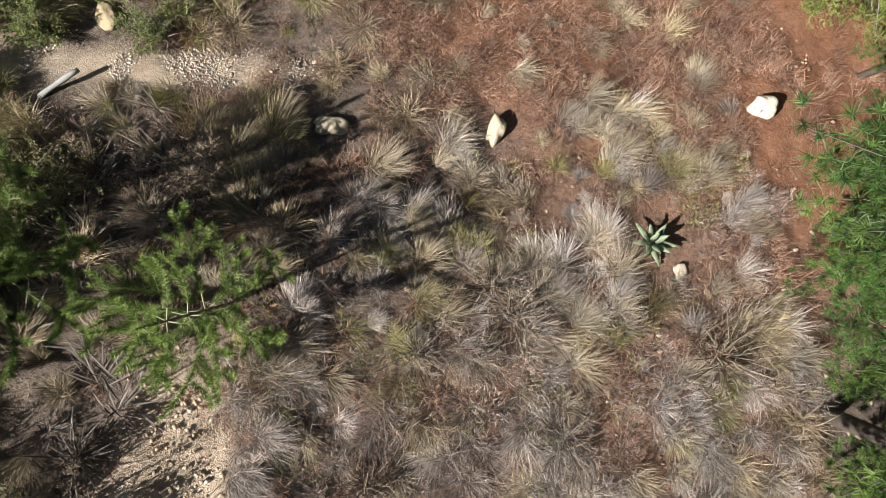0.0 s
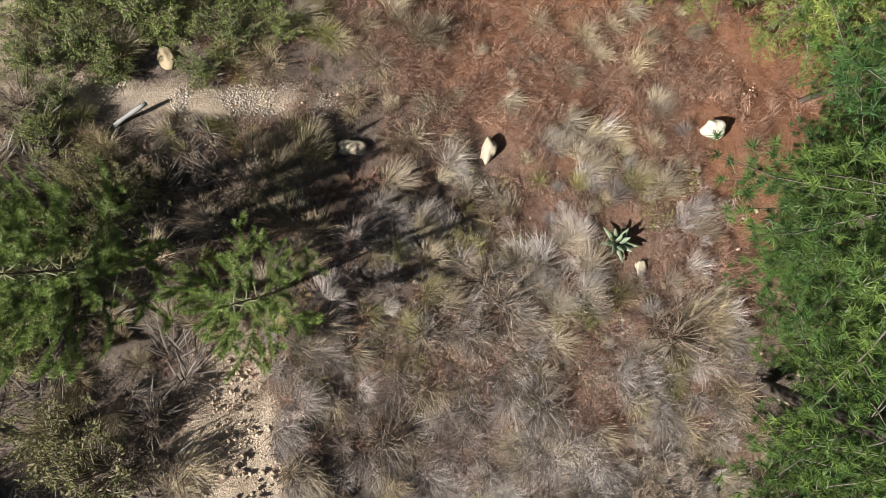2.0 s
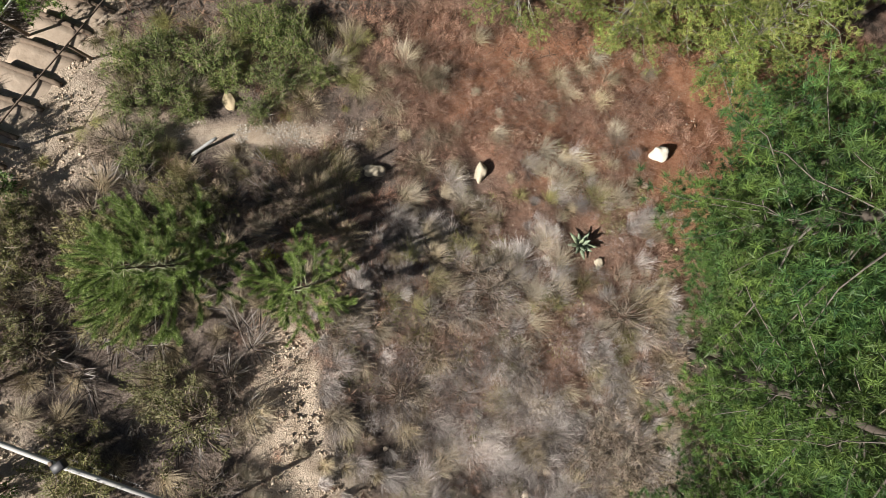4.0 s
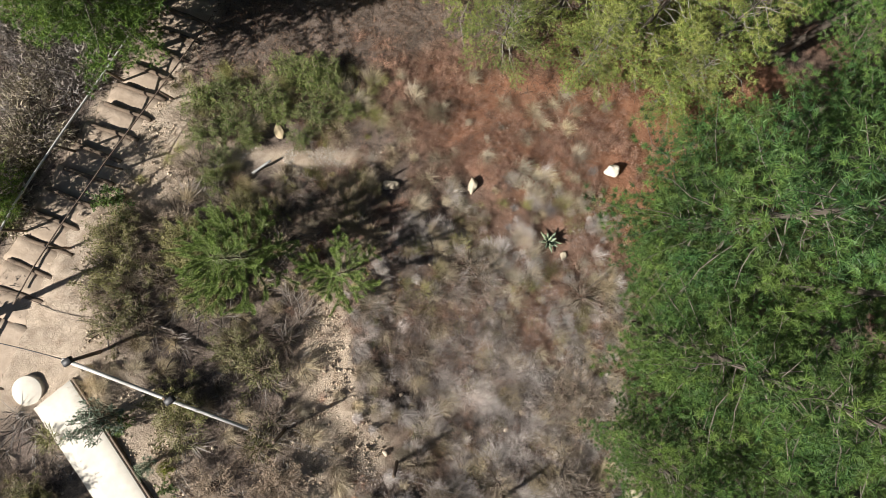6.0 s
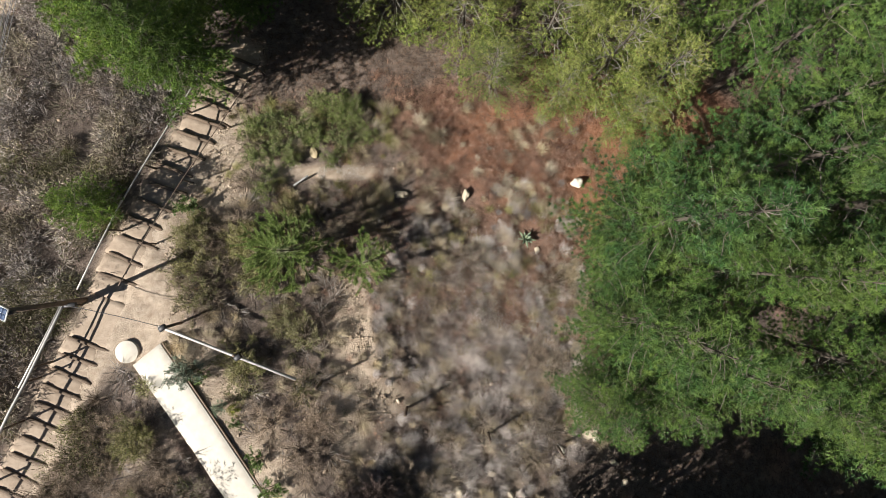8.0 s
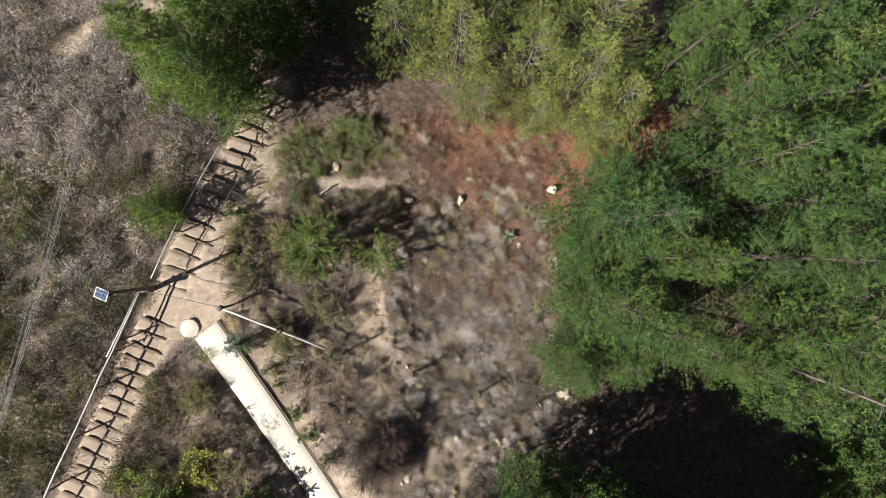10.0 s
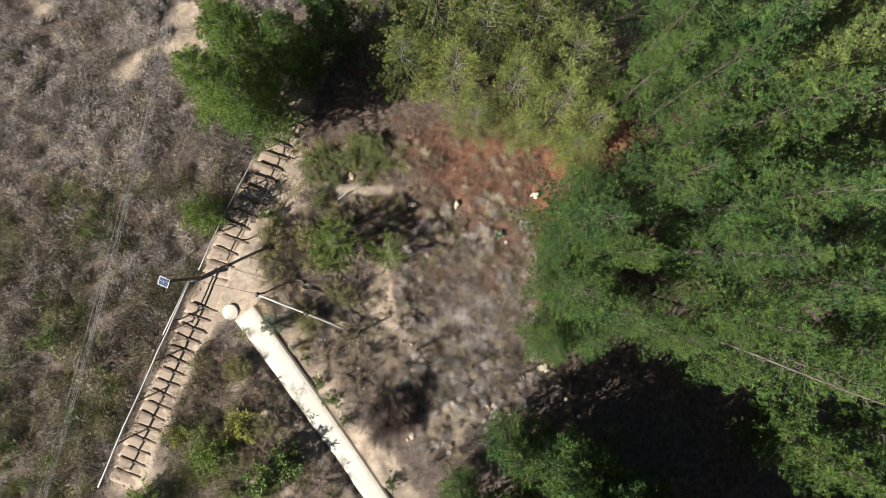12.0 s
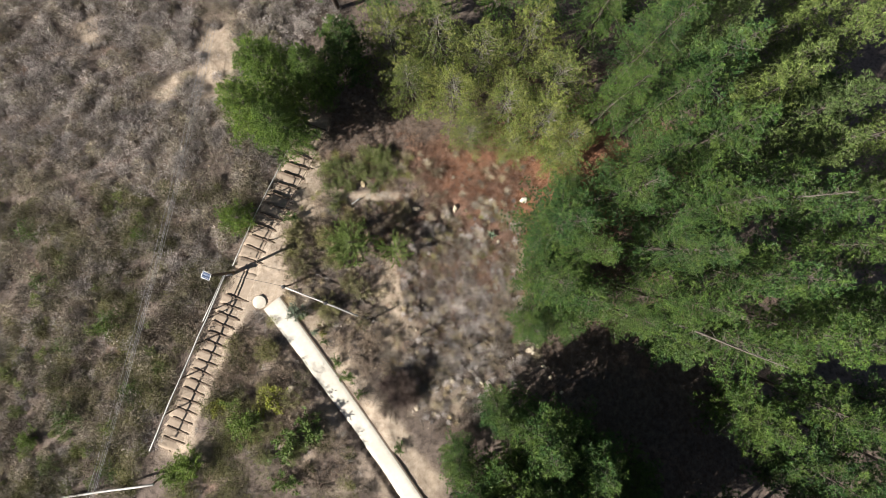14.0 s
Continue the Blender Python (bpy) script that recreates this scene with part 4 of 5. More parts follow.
# ---------------------------------------------------------------- shrubs
def shrub(name, label, category, seed, r, h, count, leaf, foliage, stem=TWIG, stems=26, round_leaf=0.45):
    g = np.random.default_rng(seed)
    top = thing(name, (0, 0, 0), label, category)
    wood, green = Geo(), Geo()
    ends, ways = [], []
    for i in range(stems):
        a, sp = g.uniform(0, 6.28), g.random() ** 0.6
        o = np.array((math.cos(a), math.sin(a), 0)) * r * sp
        e = o * g.uniform(0.8, 1.1) + np.array((0, 0, h * (1.05 - 0.55 * sp * sp) * g.uniform(0.75, 1.1)))
        m = e * 0.5 + np.array((0, 0, 0.12 * h)) + g.normal(size=3) * 0.05 * r
        b = o * 0.15
        tube(wood, [b, m, e], [0.012, 0.008, 0.003], 3, False)
        for j in range(7):
            q = g.uniform(0.35, 1)
            p = b * (1 - q) ** 2 + 2 * m * q * (1 - q) + e * q * q
            d = unit(e - m + g.normal(size=3) * 0.5 * r)
            tip = p + d * g.uniform(0.1, 0.28) * r
            ends.append((p, tip)), ways.append(d)
    ends, ways = np.array(ends), np.array(ways)
    long = ends[:, 1] - ends[:, 0]
    needles(wood, ends[:, 0], long, np.linalg.norm(long, axis=1), 0.011)
    if count:
        k = g.integers(0, len(ends), count)
        q = g.random(count)[:, None]
        place = ends[k, 0] * (1 - q) + ends[k, 1] * q + g.normal(size=(count, 3)) * 0.035 * r
        leaves(green, place, ways[k] + balls(count, g) * 0.9, np.array((0, 0, 1.0)) + 0.6 * g.normal(size=(count, 3)), leaf * g.uniform(0.6, 1.3, count), leaf * round_leaf)
        tagged(part("foliage", green, foliage, top), kind="stuff")
    tagged(part("stem_clump", wood, stem, top), kind="stuff")
    return top


CLEAR = [(-1.3, 1.62), (0.99, 1.6), (-4.42, 3.15), (-4.79, 2.1), (3.1, 0.02), (5.17, 2.1)]


def spots(boxes, seed, lo, hi, keep=None):
    """Scattered places (x0, y0, x1, y1, count), off the stair and the path."""
    g = np.random.default_rng(seed)
    out = []
    for x0, y0, x1, y1, n in boxes:
        made = 0
        for _ in range(n * 12):
            x, y = g.uniform(x0, x1), g.uniform(y0, y1)
            s, o = along_path(x, y)
            if on_way(x, y) > 0.2 or (s > -1 and -0.45 < o < 1.9) or sandy(x, y) > 0.5 or min(math.hypot(x - a, y - b) for a, b in CLEAR) < 0.75 or (keep and not keep(x, y)):
                continue
            out.append((x, y, g.uniform(0, 6.28), g.uniform(lo, hi)))
            made += 1
            if made == n:
                break
    return out


plant(shrub("shrub", "olive green small-leaved shrub among dry twigs", "shrub", 21, 0.8, 0.85, 2200, 0.055, LEAF_OLIVE, round_leaf=0.3),
      spots([(-8.6, -3.0, -5.2, 0.6, 16), (-5.2, -3.2, -3.8, -1.8, 2), (-5.8, 0.4, -4.2, 2.0, 4), (-11.4, -11.8, -7.6, -7.8, 14), (-9.4, -6.6, -7.6, -5.0, 5), (-6.6, -4.6, -4.6, -3.6, 3)], 1, 0.8, 1.25), "shrubs on the slope")
plant(shrub("shrub", "fine-leaved green shrub with thin twigs on the slope", "shrub", 22, 0.7, 0.7, 2400, 0.065, LEAF_HERB, TWIG, 40, 0.24),
      [(-5.6, 3.3, 0, 1.1), (-4.9, 4.0, 1, 1.2), (-4.4, 3.7, 2, 0.9), (-3.4, 3.6, 3, 1.05), (-3.1, 4.4, 4, 1.0), (-5.9, 4.3, 5, 1.1), (-3.7, 4.7, 1.5, 1.1), (-2.6, 3.8, 2.5, 0.8), (-6.4, 3.0, 0.4, 0.9), (-5.9, 2.3, 1.3, 0.75), (-5.2, 2.9, 2.2, 0.8), (-3.8, 2.9, 3.1, 0.7), (-6.6, 4.0, 4.2, 1.0), (-6.0, 1.7, 5.2, 0.8)] + spots([(-8.1, -11.8, -6.8, -10.6, 3), (-8.1, 1.6, -7.6, 2.2, 1), (-5.0, -8.2, -4.6, -7.6, 1), (-9.3, -11.6, -8.8, -11.0, 1), (-4.4, 4.5, -2.8, 5.2, 3)], 2, 0.8, 1.2), "green shrubs on the slope")
plant(shrub("shrub", "yellow-green bright leafy shrub", "shrub", 23, 0.5, 0.7, 750, 0.08, LEAF_YELLOW),
      [(-11.3, -5.6, 0, 0.45), (-11.8, -8.9, 1, 1.2), (-9.0, -8.5, 2, 1.8), (-9.6, -9.3, 5, 1.1), (-10.6, -6.3, 4, 0.5), (-6.4, -5.3, 3, 0.5), (-3.3, -0.2, 3, 0.4)], "yellow-green shrubs")
plant(shrub("shrub", "rounded bright green leafy bush beside the log stair", "shrub", 33, 0.95, 1.2, 3000, 0.08, LEAF_BRIGHT, TWIG, 40),
      [(-13.0, -11.8, 0, 1.3), (-13.9, -12.1, 2, 0.95), (-10.4, -9.6, 4, 1.3), (-16.9, 0.3, 1, 0.6), (-22.2, -10.5, 3, 0.8)], "bright bushes by the stair")
plant(shrub("shrub", "grey-green feathery shrub leaning over the path", "shrub", 24, 0.6, 1.55, 2200, 0.08, LEAF_BLUE, TWIG, 40, 0.28),
      [(-7.7, -4.0, 0, 1.05), (-6.75, -5.15, 1, 0.45)], "feathery shrubs by the path")
plant(shrub("shrub", "dark green leafy shrub at the path's edge", "shrub", 25, 0.55, 0.7, 800, 0.08, LEAF_GREEN, TWIG, 18),
      [(-7.45, -4.2, 0, 0.7), (-5.6, -6.7, 1, 0.75), (-5.0, -7.5, 2, 0.85), (-4.3, -8.4, 3, 0.7), (-2.2, -11.2, 4, 0.7), (-6.3, -5.7, 2, 0.5), (-6.8, -9.9, 1, 1.9), (-7.8, -10.7, 3, 2.0), (-8.0, -12.6, 2, 1.6), (-8.35, 1.1, 2, 1.0), (-8.0, 0.7, 4, 0.7)], "leafy shrubs by the path")
plant(shrub("shrub", "dry brown shrub with curled leaves", "shrub", 26, 0.75, 0.6, 2000, 0.05, LEAF_BROWN, round_leaf=0.2),
      spots([(-6.8, -7.2, -3.2, -4.8, 8), (-4.6, -9.6, -1.0, -6.2, 7), (-11.9, -8.0, -7.4, -5.0, 20), (-9.4, -10.8, -6.0, -7.4, 14), (-4.6, 0.4, -1.8, 1.2, 4), (-4.2, -4.6, -3.4, -2.8, 3), (1.2, -5.2, 4.2, -3.4, 3), (-8.6, -1.6, -7.4, 0.8, 5), (-7.6, 1.6, -6.6, 3.4, 3), (-9.0, -13.2, -3.6, -9.0, 14)], 3, 0.7, 1.2), "dry shrubs on the slope")
plant(shrub("shrub", "grey leafless twiggy shrub", "shrub", 27, 0.7, 0.55, 120, 0.04, LEAF_SCRUB, TWIG, 46),
      spots([(-8.8, -2.4, -5.0, 0.6, 12), (-5.6, -10.6, -2.6, -7.0, 7), (-11.8, -9.0, -7.4, -4.8, 12), (-7.4, 0.4, -5.8, 2.6, 4), (-1.0, -7.6, 3.6, -5.4, 8), (3.4, -5.8, 5.2, -3.8, 5), (0.6, -1.0, 2.2, 0.6, 2), (-9.0, -1.8, -7.6, 0.4, 6), (3.2, -6.6, 5.4, -5.2, 5), (-8.6, -13.2, -3.4, -8.0, 14), (-1.2, -10.4, 3.4, -7.0, 10), (-1.5, -4.5, 4.2, -0.6, 9)], 4, 0.7, 1.15), "twiggy shrubs on the slope")
plant(shrub("shrub", "dark purple-brown leafless bush", "shrub", 28, 0.75, 1.1, 0, 0.05, LEAF_BROWN, DARK_TWIG, 340),
      [(-1.9, -7.8, 0, 1.2), (-2.8, -7.9, 2, 1.0), (-1.7, -8.6, 4, 1.0), (-2.4, -8.7, 1, 0.9)], "dark leafless bushes")
plant(shrub("shrub", "dark green round bush in the dry scrub", "shrub", 29, 0.9, 0.9, 1300, 0.1, LEAF_GREEN),
      [(-20.0, -9.6, 0, 1.1), (-18.1, -4.6, 1, 1.0), (-20.6, -5.9, 2, 0.7), (-16.7, 0.4, 3, 0.55), (-16.6, -8.1, 4, 0.9), (-17.6, -12.1, 5, 0.8), (-22.6, -2.3, 1, 0.7), (-23.6, 0.6, 2, 0.9), (-15.1, -6.9, 3, 0.6), (-20.9, -12.2, 0, 0.7)], "bushes in the scrub")


plant(shrub("shrub", "olive rounded bush in the grey scrub", "shrub", 30, 0.8, 0.75, 900, 0.1, LEAF_HERB),
      spots([(-24, -14, -15.5, -1, 34), (-24, -1, -17, 6, 5)], 8, 0.4, 0.95, lambda x, y: along_stair(x, y)[1] > 2.4), "olive bushes in the scrub")


# ---------------------------------------------------------------- stones, log, agave
def stone(x, y, size, seed, label, turn=0.0, sink=0.35, mat=STONE):
    g = Geo()
    rock(g, (0, 0, 0), size, seed, 3, 0.28)
    ob = new("stone", g.mesh("stone", mat))
    ob.matrix_basis = Matrix.Translation((x, y, float(ground_z(x, y)) + size[2] * (1 - 2 * sink))) @ Matrix.Rotation(turn, 4, "Z")
    tagged(ob, label, "stone")


stone(5.17, 2.1, (0.21, 0.18, 0.14), 1, "large cream white stone on bare red soil", 0, 0.35, WHITE_STONE)
stone(-1.3, 1.62, (0.24, 0.13, 0.12), 2, "pale yellowish stone lying in dry grass", -0.1)
stone(0.99, 1.6, (0.12, 0.22, 0.13), 3, "upright pale yellowish stone between grass tussocks", -0.25)
stone(-4.42, 3.15, (0.14, 0.22, 0.08), 4, "ochre stone among green shrubs", 0.4, 0.5, OCHRE)
stone(0.35, -4.9, (0.13, 0.14, 0.1), 5, "small pale stone in grey grass")
stone(4.73, 1.34, (0.08, 0.07, 0.06), 6, "small white stone on red soil")
stone(4.62, -1.1, (0.11, 0.11, 0.09), 7, "pinkish stone at the wood's edge")
stone(3.5, -0.4, (0.09, 0.13, 0.05), 8, "small flat stone below the agave")
stone(0.6, -8.0, (0.24, 0.2, 0.14), 9, "pale broken stone on sandy ground")
stone(5.1, -6.6, (0.3, 0.22, 0.16), 10, "pale broken stone at the fence's end")
stone(4.5, -6.9, (0.2, 0.16, 0.12), 11, "pale broken stone at the fence's end")
for i, (dx, dy) in enumerate(((-0.5, 0.3), (-0.2, 0.55), (0.3, 0.35), (0.1, -0.4), (-0.7, -0.35), (0.55, -0.1), (-1.1, 0.1), (0.5, 0.75))):
    stone(4.8 + dx, -6.75 + dy, (0.1 + 0.03 * (i % 3), 0.09 + 0.02 * (i % 2), 0.07), 20 + i, "small pale broken stone at the fence's end", i * 1.3, 0.3, WHITE_STONE if i % 3 else STONE)
for i, (x, y) in enumerate(((-0.6, -8.4), (1.7, -7.6), (2.3, -8.3), (0.1, -9.1), (1.2, -8.9), (-1.3, -9.3), (0.9, -7.3), (2.9, -7.4), (6.2, -8.2), (6.8, -9.0), (5.9, -7.6))):
    stone(x, y, (0.09 + 0.04 * (i % 3), 0.1 + 0.02 * (i % 2), 0.07), 40 + i, "pale broken stone on sandy ground", i * 0.9, 0.3)
stone(-8.0, -8.1, (0.3, 0.2, 0.18), 12, "grey stone in the scrub beside the path", 0.5)
stone(-7.2, -8.9, (0.22, 0.2, 0.14), 13, "pale stone in the scrub beside the path")


def fallen_log():
    x, y = -4.79, 2.1
    g = Geo()
    t = np.linspace(-0.31, 0.31, 7)
    tube(g, np.stack([t * 0.82, t * 0.57, 0.02 * np.cos(4 * t)], 1), 0.036 + 0.004 * np.sin(np.arange(7) * 2.0), 10)
    ob = new("fallen_log", g.mesh("fallen_log", DEADWOOD, True))
    ob.location = (x, y, float(ground_z(x, y)) + 0.09)
    tagged(ob, "short bleached grey log lying on stony soil", "log")


fallen_log()


def agave():
    x, y = 3.1, 0.02
    top = thing("agave", (x, y, float(ground_z(x, y))), "pale grey-green agave rosette among dry grass", "agave")
    g = np.random.default_rng(3)
    for i in range(13):
        a = i * 2.4 + g.uniform(-0.2, 0.2)
        u = i / 12
        ln, up = 0.38 - 0.12 * u, 0.25 + 1.1 * u
        out = np.array((math.cos(a), math.sin(a), 0))
        side = np.array((-out[1], out[0], 0))
        s = np.linspace(0, 1, 6)
        w = np.array((0.036, 0.045, 0.048, 0.04, 0.024, 0.003))
        mid = out * (s * ln * math.cos(up * 0.8))[:, None] + np.array((0, 0, 1)) * (0.03 + s * ln * math.sin(up * 0.8) + 0.05 * np.sin(s * 3))[:, None]
        lift, thick = np.array((0, 0, 0.018)), np.array((0, 0, -0.012))
        v = np.stack([mid - side * w[:, None] + lift, mid, mid + side * w[:, None] + lift, mid + thick], 1).reshape(-1, 3)
        f = []
        for k in range(5):
            for p, q in ((0, 1), (1, 2), (2, 3), (3, 0)):
                b = 4 * k
                f += [(b + p, b + q, b + 4 + q), (b + p, b + 4 + q, b + 4 + p)]
        geo = Geo()
        geo.add(v, f)
        part("leaf", geo, AGAVE, top, smooth=True)


agave()


# ---------------------------------------------------------------- grass, scrub and gravel
def scatter(boxes, seed, weight=None):
    """Random places over boxes (x0, y0, x1, y1, count), thinned by a weight."""
    g = np.random.default_rng(seed)
    out = []
    for x0, y0, x1, y1, n in boxes:
        out.append(np.stack([g.uniform(x0, x1, n), g.uniform(y0, y1, n)], 1))
    p = np.concatenate(out)
    keep = on_way(p[:, 0], p[:, 1]) < 0.3
    for a, b in CLEAR:
        keep &= np.hypot(p[:, 0] - a, p[:, 1] - b) > 0.58
    if weight:
        keep &= g.random(len(p)) < weight(p[:, 0], p[:, 1])
    p = p[keep]
    return np.column_stack([p, ground_z(p[:, 0], p[:, 1])])


def tussocks(name, label, where, mat, per, length, spread, width, droop, lean=(0.0, 0.0)):
    geo = Geo()
    n = len(where)
    size = rng.uniform(0.45, 1.5, n)
    base = np.repeat(where, per, 0)
    sz = np.repeat(size, per)
    flow = waves(where[:, 0], where[:, 1], 1.1, 77) * 2.2 + rng.normal(size=n) * 0.5
    comb = np.repeat(np.stack([np.cos(flow), np.sin(flow)], 1) * (0.1 + rng.random(n) * 0.7)[:, None] + lean, per, 0)
    a, q = rng.uniform(0, 6.28, n * per), np.sqrt(rng.random(n * per)) * spread
    way = np.stack([np.cos(a) * q + comb[:, 0], np.sin(a) * q + comb[:, 1], 0.7 + 0 * a], 1)
    b, w = rng.uniform(0, 6.28, n * per), np.sqrt(rng.random(n * per)) * 0.085 * sz
    start = base + np.stack([np.cos(b) * w, np.sin(b) * w, 0 * a - 0.01], 1)
    way = way + rng.normal(size=way.shape) * 0.1
    blades(geo, start, way, length * sz * rng.uniform(0.45, 1.2, n * per), width, droop, np.repeat(rng.random(n), per))
    return stuff(name, geo, mat, label, "grass")


def open_slope(x, y):
    return (0.6 + 0.4 * step(y, 2.6, 1.2)) * np.clip(1.1 - 0.9 * sandy(x, y) - 0.35 * red_soil(x, y), 0.03, 1) * np.clip(0.75 + 0.5 * waves(x, y, 2.0, 41), 0, 1)


def rocky(x, y):
    return np.clip(sandy(x, y) * 1.2, 0.02, 1)


tussocks("straw_grass", "straw-coloured dry grass tussocks over the slope", scatter([(-3.2, -7.5, 4.8, 2.0, 400), (-2.5, 1.5, 4.5, 4.0, 75), (-1.5, 2.2, 5.2, 5.4, 70), (-8.5, -5, -3, 3, 160), (3, -7, 6, -1, 80), (-1.5, -10.2, 4, -7, 70), (-5.4, 0.9, -1.4, 2.1, 70), (-6.4, 2.7, -1.6, 5.0, 80)], 51, open_slope), STRAW, 270, 0.46, 0.72, 0.0065, 0.55, (0.06, 0.05))
tussocks("grey_grass", "grey weathered grass tussocks over the slope", scatter([(-2.6, -7.5, 5.0, 0.5, 340), (-2, 0, 5.5, 2.2, 55), (-1, -7.5, 4.8, -2.0, 360), (-1.5, -10.2, 4, -7, 150)], 52, open_slope), GREY_GRASS, 250, 0.42, 0.74, 0.0065, 0.55, (0.06, 0.05))
tussocks("half_green_grass", "half-green grass tussocks on the slope", scatter([(-3, -2.5, 4, 1.5, 70), (-8, 1.5, -3, 4.8, 170), (-6.2, 2.7, -1.6, 5.2, 90), (-5.6, 1.0, -1.6, 2.1, 50)], 53, open_slope), GREEN_GRASS, 190, 0.42, 0.8, 0.0052, 0.45)
tussocks("red_grass", "fine reddish dry stalks between the tussocks", scatter([(-4, -2, 5.5, 5.5, 1300), (-2.5, 1.5, 6, 6.5, 1400), (-3, -7, 4, -1, 450), (5, -5, 9, 5, 350)], 54, lambda x, y: np.clip(1 - 0.8 * sandy(x, y), 0.05, 1) * np.clip(0.6 + 0.6 * waves(x, y, 1.5, 42), 0.1, 1)), RED_STALK, 38, 0.26, 1.0, 0.0066, 0.35)


def litter(name, label, where, mat, lo, hi, width):
    """Fallen blades and bits of twig that lie crosswise on the soil."""
    geo = Geo()
    n = len(where)
    a = rng.uniform(0, 6.28, n)
    way = np.stack([np.cos(a), np.sin(a), rng.normal(size=n) * 0.25 + 0.1], 1)
    length = rng.uniform(lo, hi, n)
    side = np.stack([-np.sin(a), np.cos(a), rng.normal(size=n) * 0.3], 1) * (width * rng.uniform(0.6, 1.4, n))[:, None] / 2
    base = where + np.array((0, 0, 1.0)) * rng.uniform(0.004, 0.06, n)[:, None]
    v = np.stack([base - side, base + side, base + unit(way) * length[:, None]], 1)
    geo.add(v, np.arange(3 * n).reshape(n, 3))
    return stuff(name, geo, mat, label, "litter")


litter("dry_litter", "fallen dry grass and twigs on the slope", scatter([(-9, -11, 6, 4.5, 90000)], 57, lambda x, y: np.clip(1 - 1.1 * sandy(x, y) - 0.5 * red_soil(x, y), 0.04, 1)), LITTER, 0.03, 0.14, 0.005)
litter("red_litter", "fallen reddish stalks on the red soil", scatter([(-3, -1, 9, 7, 32000)], 58, lambda x, y: np.clip(0.15 + red_soil(x, y), 0, 0.9) * (1 - 0.6 * step(x, 3.8, 5.2))), RED_LITTER, 0.03, 0.11, 0.0045)
litter("wood_litter", "brown needle litter and twigs under the pines", scatter([(6, -15, 19, -4, 16000), (-8, 4.5, 9, 10, 9000)], 59), WOOD_LITTER, 0.08, 0.3, 0.02)


def scrub(name, label, where, foliage, count, r, h, leaf, size=(0.6, 1.3), slim=0.46):
    """Low uncountable scrub: leaves and twigs in small mounds."""
    geo = Geo()
    n = len(where)
    sz = np.repeat(rng.uniform(*size, n), count)
    b = np.repeat(where, count, 0)
    d = balls(n * count)
    d[:, 2] = np.abs(d[:, 2])
    q = rng.random(n * count)[:, None] ** 0.45
    off = d * q * np.array((r, r, h)) * sz[:, None]
    lean = np.repeat(rng.normal(size=(n, 3)) * (0.12, 0.12, 0), count, 0)
    place = b + off + lean * off[:, 2:3] * 3
    if slim < 0.15:
        needles(geo, place, d + balls(n * count) * 0.8, leaf * rng.uniform(0.5, 1.5, n * count), leaf * slim * 1.4, np.repeat(rng.random(n), count))
        return stuff(name, geo, foliage, label, "scrub")
    leaves(geo, place, d + balls(n * count) * 0.8, np.array((0, 0, 1.0)) + 0.7 * rng.normal(size=(n * count, 3)), leaf * rng.uniform(0.5, 1.5, n * count), leaf * slim, np.repeat(rng.random(n), count))
    return stuff(name, geo, foliage, label, "scrub")


def west(x, y):
    s, o = along_stair(x, y)
    return ((o > 1.6) | (s < -4)) * np.clip(1 - 0.95 * sandy(x, y), 0, 1) * np.clip(1.0 + 0.3 * waves(x, y, 0.9, 43), 0.5, 1)


field = [(-30, -18, -9.5, 17, 700)]
scrub("grey_scrub", "dense grey-brown dry scrub over the hillside", scatter(field, 61, west), LEAF_SCRUB, 330, 0.5, 0.75, 0.15, (0.5, 1.5), 0.145)
scrub("lilac_scrub", "lilac-grey leafless scrub over the upper hillside", scatter([(-30, 2.5, -9.5, 17, 1150), (-30, -3, -9.5, 2.5, 230), (-9.5, 9.5, -6.5, 17, 110), (-30, -18, -9.5, -3, 330)], 65, lambda x, y: west(x, y) * np.clip(0.7 + 0.6 * waves(x, y, 0.5, 45), 0, 1)), SCRUB_LILAC, 290, 0.47, 0.7, 0.15, (0.5, 1.5), 0.145)
scrub("brown_scrub", "brown dry scrub over the hillside", scatter([(-30, -18, -9.5, 17, 420), (-30, -14, -9.5, 3.5, 520)], 66, lambda x, y: west(x, y) * np.clip(0.5 + 0.8 * waves(x, y, 0.6, 46), 0, 1)), SCRUB_BROWN, 310, 0.5, 0.7, 0.15, (0.5, 1.5), 0.145)
scrub("olive_scrub", "olive green scrub over the lower hillside", scatter([(-30, -18, -10.5, 3, 1750), (-12, -16, -4, -4, 70)], 62, lambda x, y: west(x, y) * np.clip(0.5 + 0.8 * waves(x, y, 0.8, 44), 0, 1) + (along_stair(x, y)[1] < -0.3) * np.clip(0.8 - sandy(x, y), 0, 1)), SCRUB_OLIVE, 330, 0.5, 0.7, 0.13, (0.5, 1.5), 0.125)
tussocks("field_grass", "grey twiggy grass between the scrub", scatter([(-30, -18, -9.5, 17, 700)], 63, west), FIELD_TWIG, 26, 0.6, 0.8, 0.025, 0.3)
tussocks("field_twigs", "thin brown twigs between the scrub", scatter([(-30, -18, -9.5, 17, 1300), (-12, -16, -4, -4, 220), (-9, -9, -3, 3, 260)], 64, lambda x, y: np.maximum(west(x, y), (along_stair(x, y)[1] < -0.3) * np.clip(0.9 - sandy(x, y), 0, 1))), FIELD_TWIG, 18, 0.6, 0.9, 0.02, 0.2)


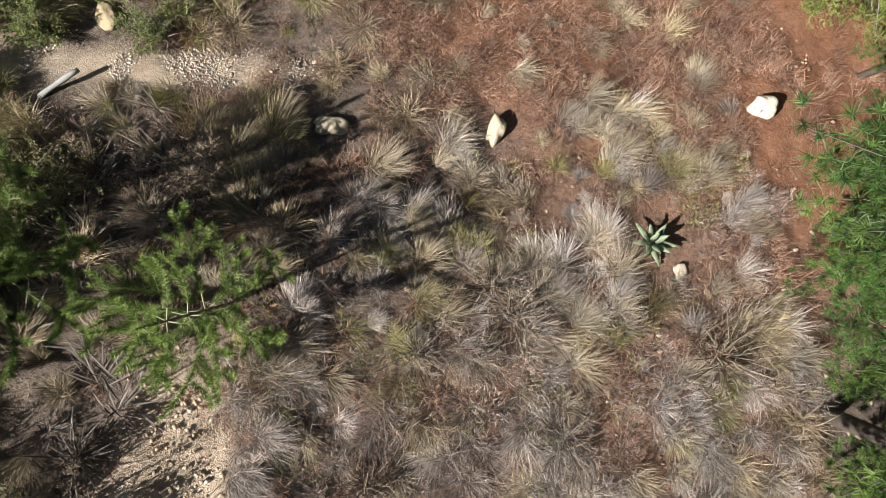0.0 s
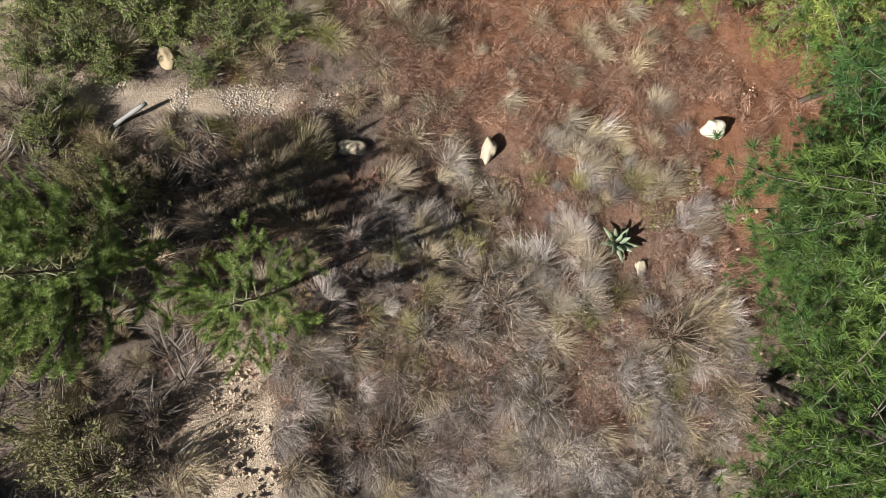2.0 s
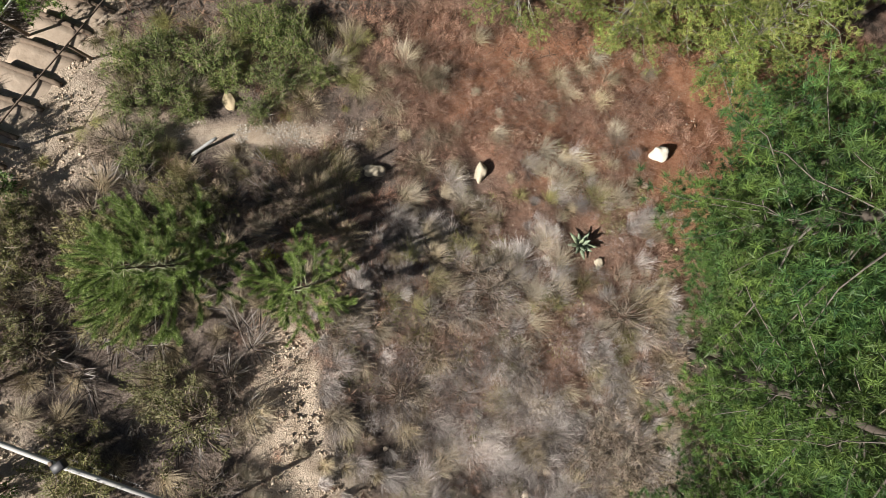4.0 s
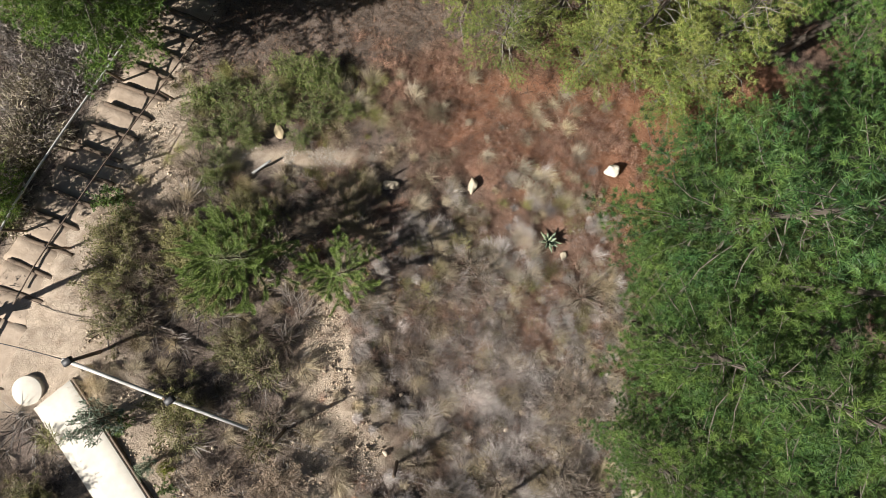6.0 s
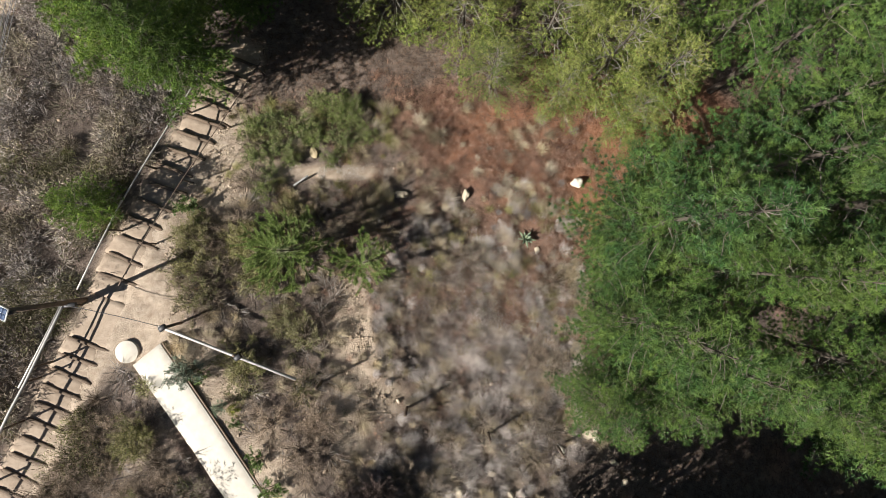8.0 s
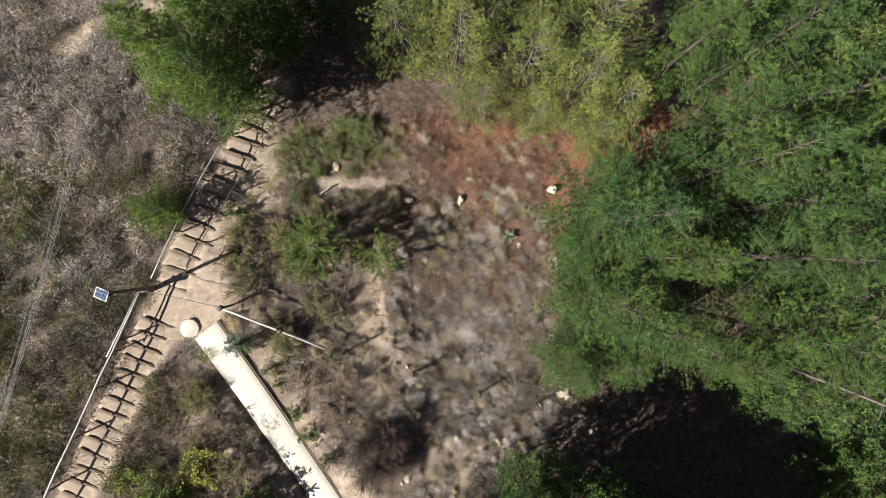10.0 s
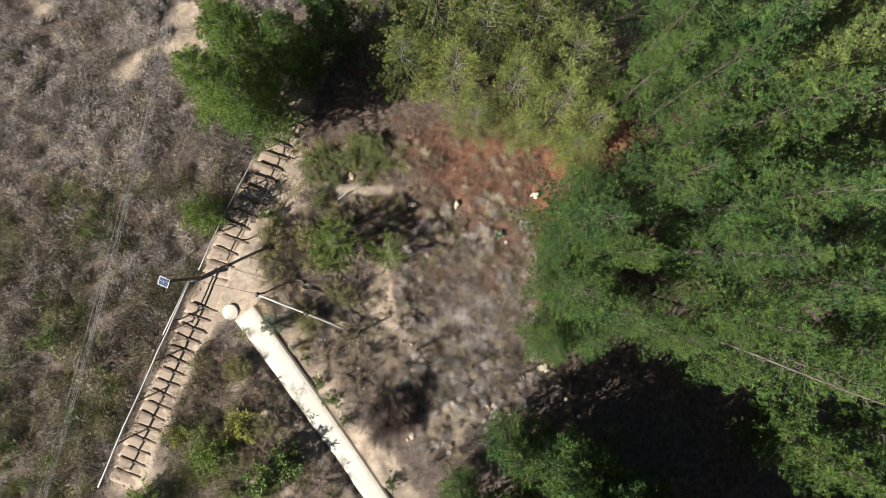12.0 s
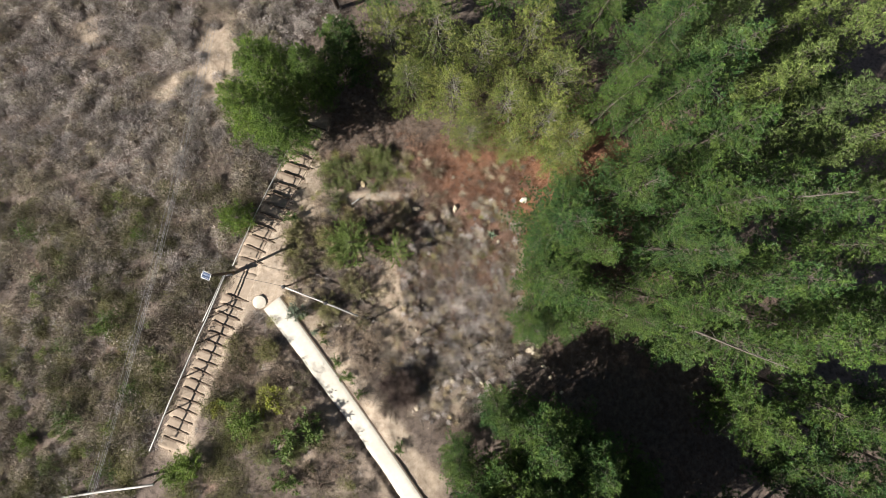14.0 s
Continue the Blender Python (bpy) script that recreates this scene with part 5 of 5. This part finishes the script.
scrub("slope_scrub", "small lilac-grey twiggy herbs between the tussocks", scatter([(-2.6, -7.4, 5.2, 1.6, 230), (0.5, -7.2, 5.2, -1.5, 190), (-2, -10.2, 4.2, -6.8, 130)], 67, open_slope), SCRUB_LILAC, 170, 0.28, 0.36, 0.11, (0.5, 1.4), 0.042)
scrub("slope_herbs", "small brown and reddish herbs between the tussocks", scatter([(-3.6, -3, 5.2, 4.4, 1000), (-5.6, 0.8, -1.4, 2.1, 130), (-6, 2.7, -2, 5, 90), (-3, -7, 4.8, -3, 170)], 68, lambda x, y: (1 - 0.9 * sandy(x, y)) * np.clip(0.55 + 0.7 * waves(x, y, 1.3, 47), 0.05, 1)), SCRUB_RED, 200, 0.27, 0.3, 0.085, (0.5, 1.4), 0.05)
scrub("slope_greens", "small olive herbs in the dry grass", scatter([(-3, -6.5, 5, 2.2, 60), (3.2, 0.4, 4.8, 1.4, 14)], 69), SCRUB_OLIVE, 80, 0.22, 0.26, 0.07, (0.5, 1.4), 0.2)


def gravel(name, label, where, mat, lo, hi):
    geo = Geo()
    n = len(where)
    oct_v = np.array([(1, 0, 0), (-1, 0, 0), (0, 1, 0), (0, -1, 0), (0, 0, 1), (0, 0, -1), (0.6, 0.6, 0.55), (-0.6, -0.6, 0.5)], float)
    f = np.array([(0, 6, 4), (0, 2, 6), (2, 4, 6), (1, 4, 2), (1, 7, 4), (1, 3, 7), (3, 4, 7), (3, 0, 4), (2, 0, 5), (1, 2, 5), (3, 1, 5), (0, 3, 5)])
    s = lo + (hi - lo) * rng.random((n, 1, 1)) ** 3
    v = oct_v[None] * s * rng.uniform(0.55, 1.2, (n, 8, 3)) * np.array((1, 1, 0.7))
    a = rng.uniform(0, 6.28, n)
    c, sn = np.cos(a)[:, None], np.sin(a)[:, None]
    v = np.stack([v[..., 0] * c - v[..., 1] * sn, v[..., 0] * sn + v[..., 1] * c, v[..., 2]], -1) + where[:, None] + np.array((0, 0, 0.3)) * s
    geo.add(v, f[None] + 8 * np.arange(n)[:, None, None])
    return stuff(name, geo, mat, label, "gravel")


gravel("gravel", "pale broken gravel on the bare sandy patches", scatter([(-9, -12, 6, 4.5, 9000), (-2, -10.4, 5.8, -6, 3500), (-9.2, -6, -6, 4.2, 4500), (-4.2, -7, -1.4, -1, 2500), (-16, 8, -12, 14, 2500), (-18, 8.8, -15.6, 10.4, 600), (-24.6, 12, -22.6, 14.2, 500)], 71, rocky), PEBBLE, 0.01, 0.05)
gravel("gravel", "whitish broken gravel on the bare strip above the young pines", scatter([(-5.4, 1.9, -1.3, 2.85, 10000)], 73, lambda x, y: np.clip(sandy(x, y) * 1.8 - 0.25, 0, 1)), WHITE_PEBBLE, 0.006, 0.026)
gravel("gravel", "pinkish gravel on the lower slope", scatter([(1.5, -7, 6.5, 4, 1600)], 72, lambda x, y: 0.5 + 0 * x), RED_PEBBLE, 0.01, 0.06)
gravel("gravel", "scattered pale stones among the dry tussocks", scatter([(-3, -9.5, 5.2, 0.0, 110), (-9, -10, -3, -4, 60), (-26, -14, -10, 16, 90)], 74), PEBBLE, 0.04, 0.13)
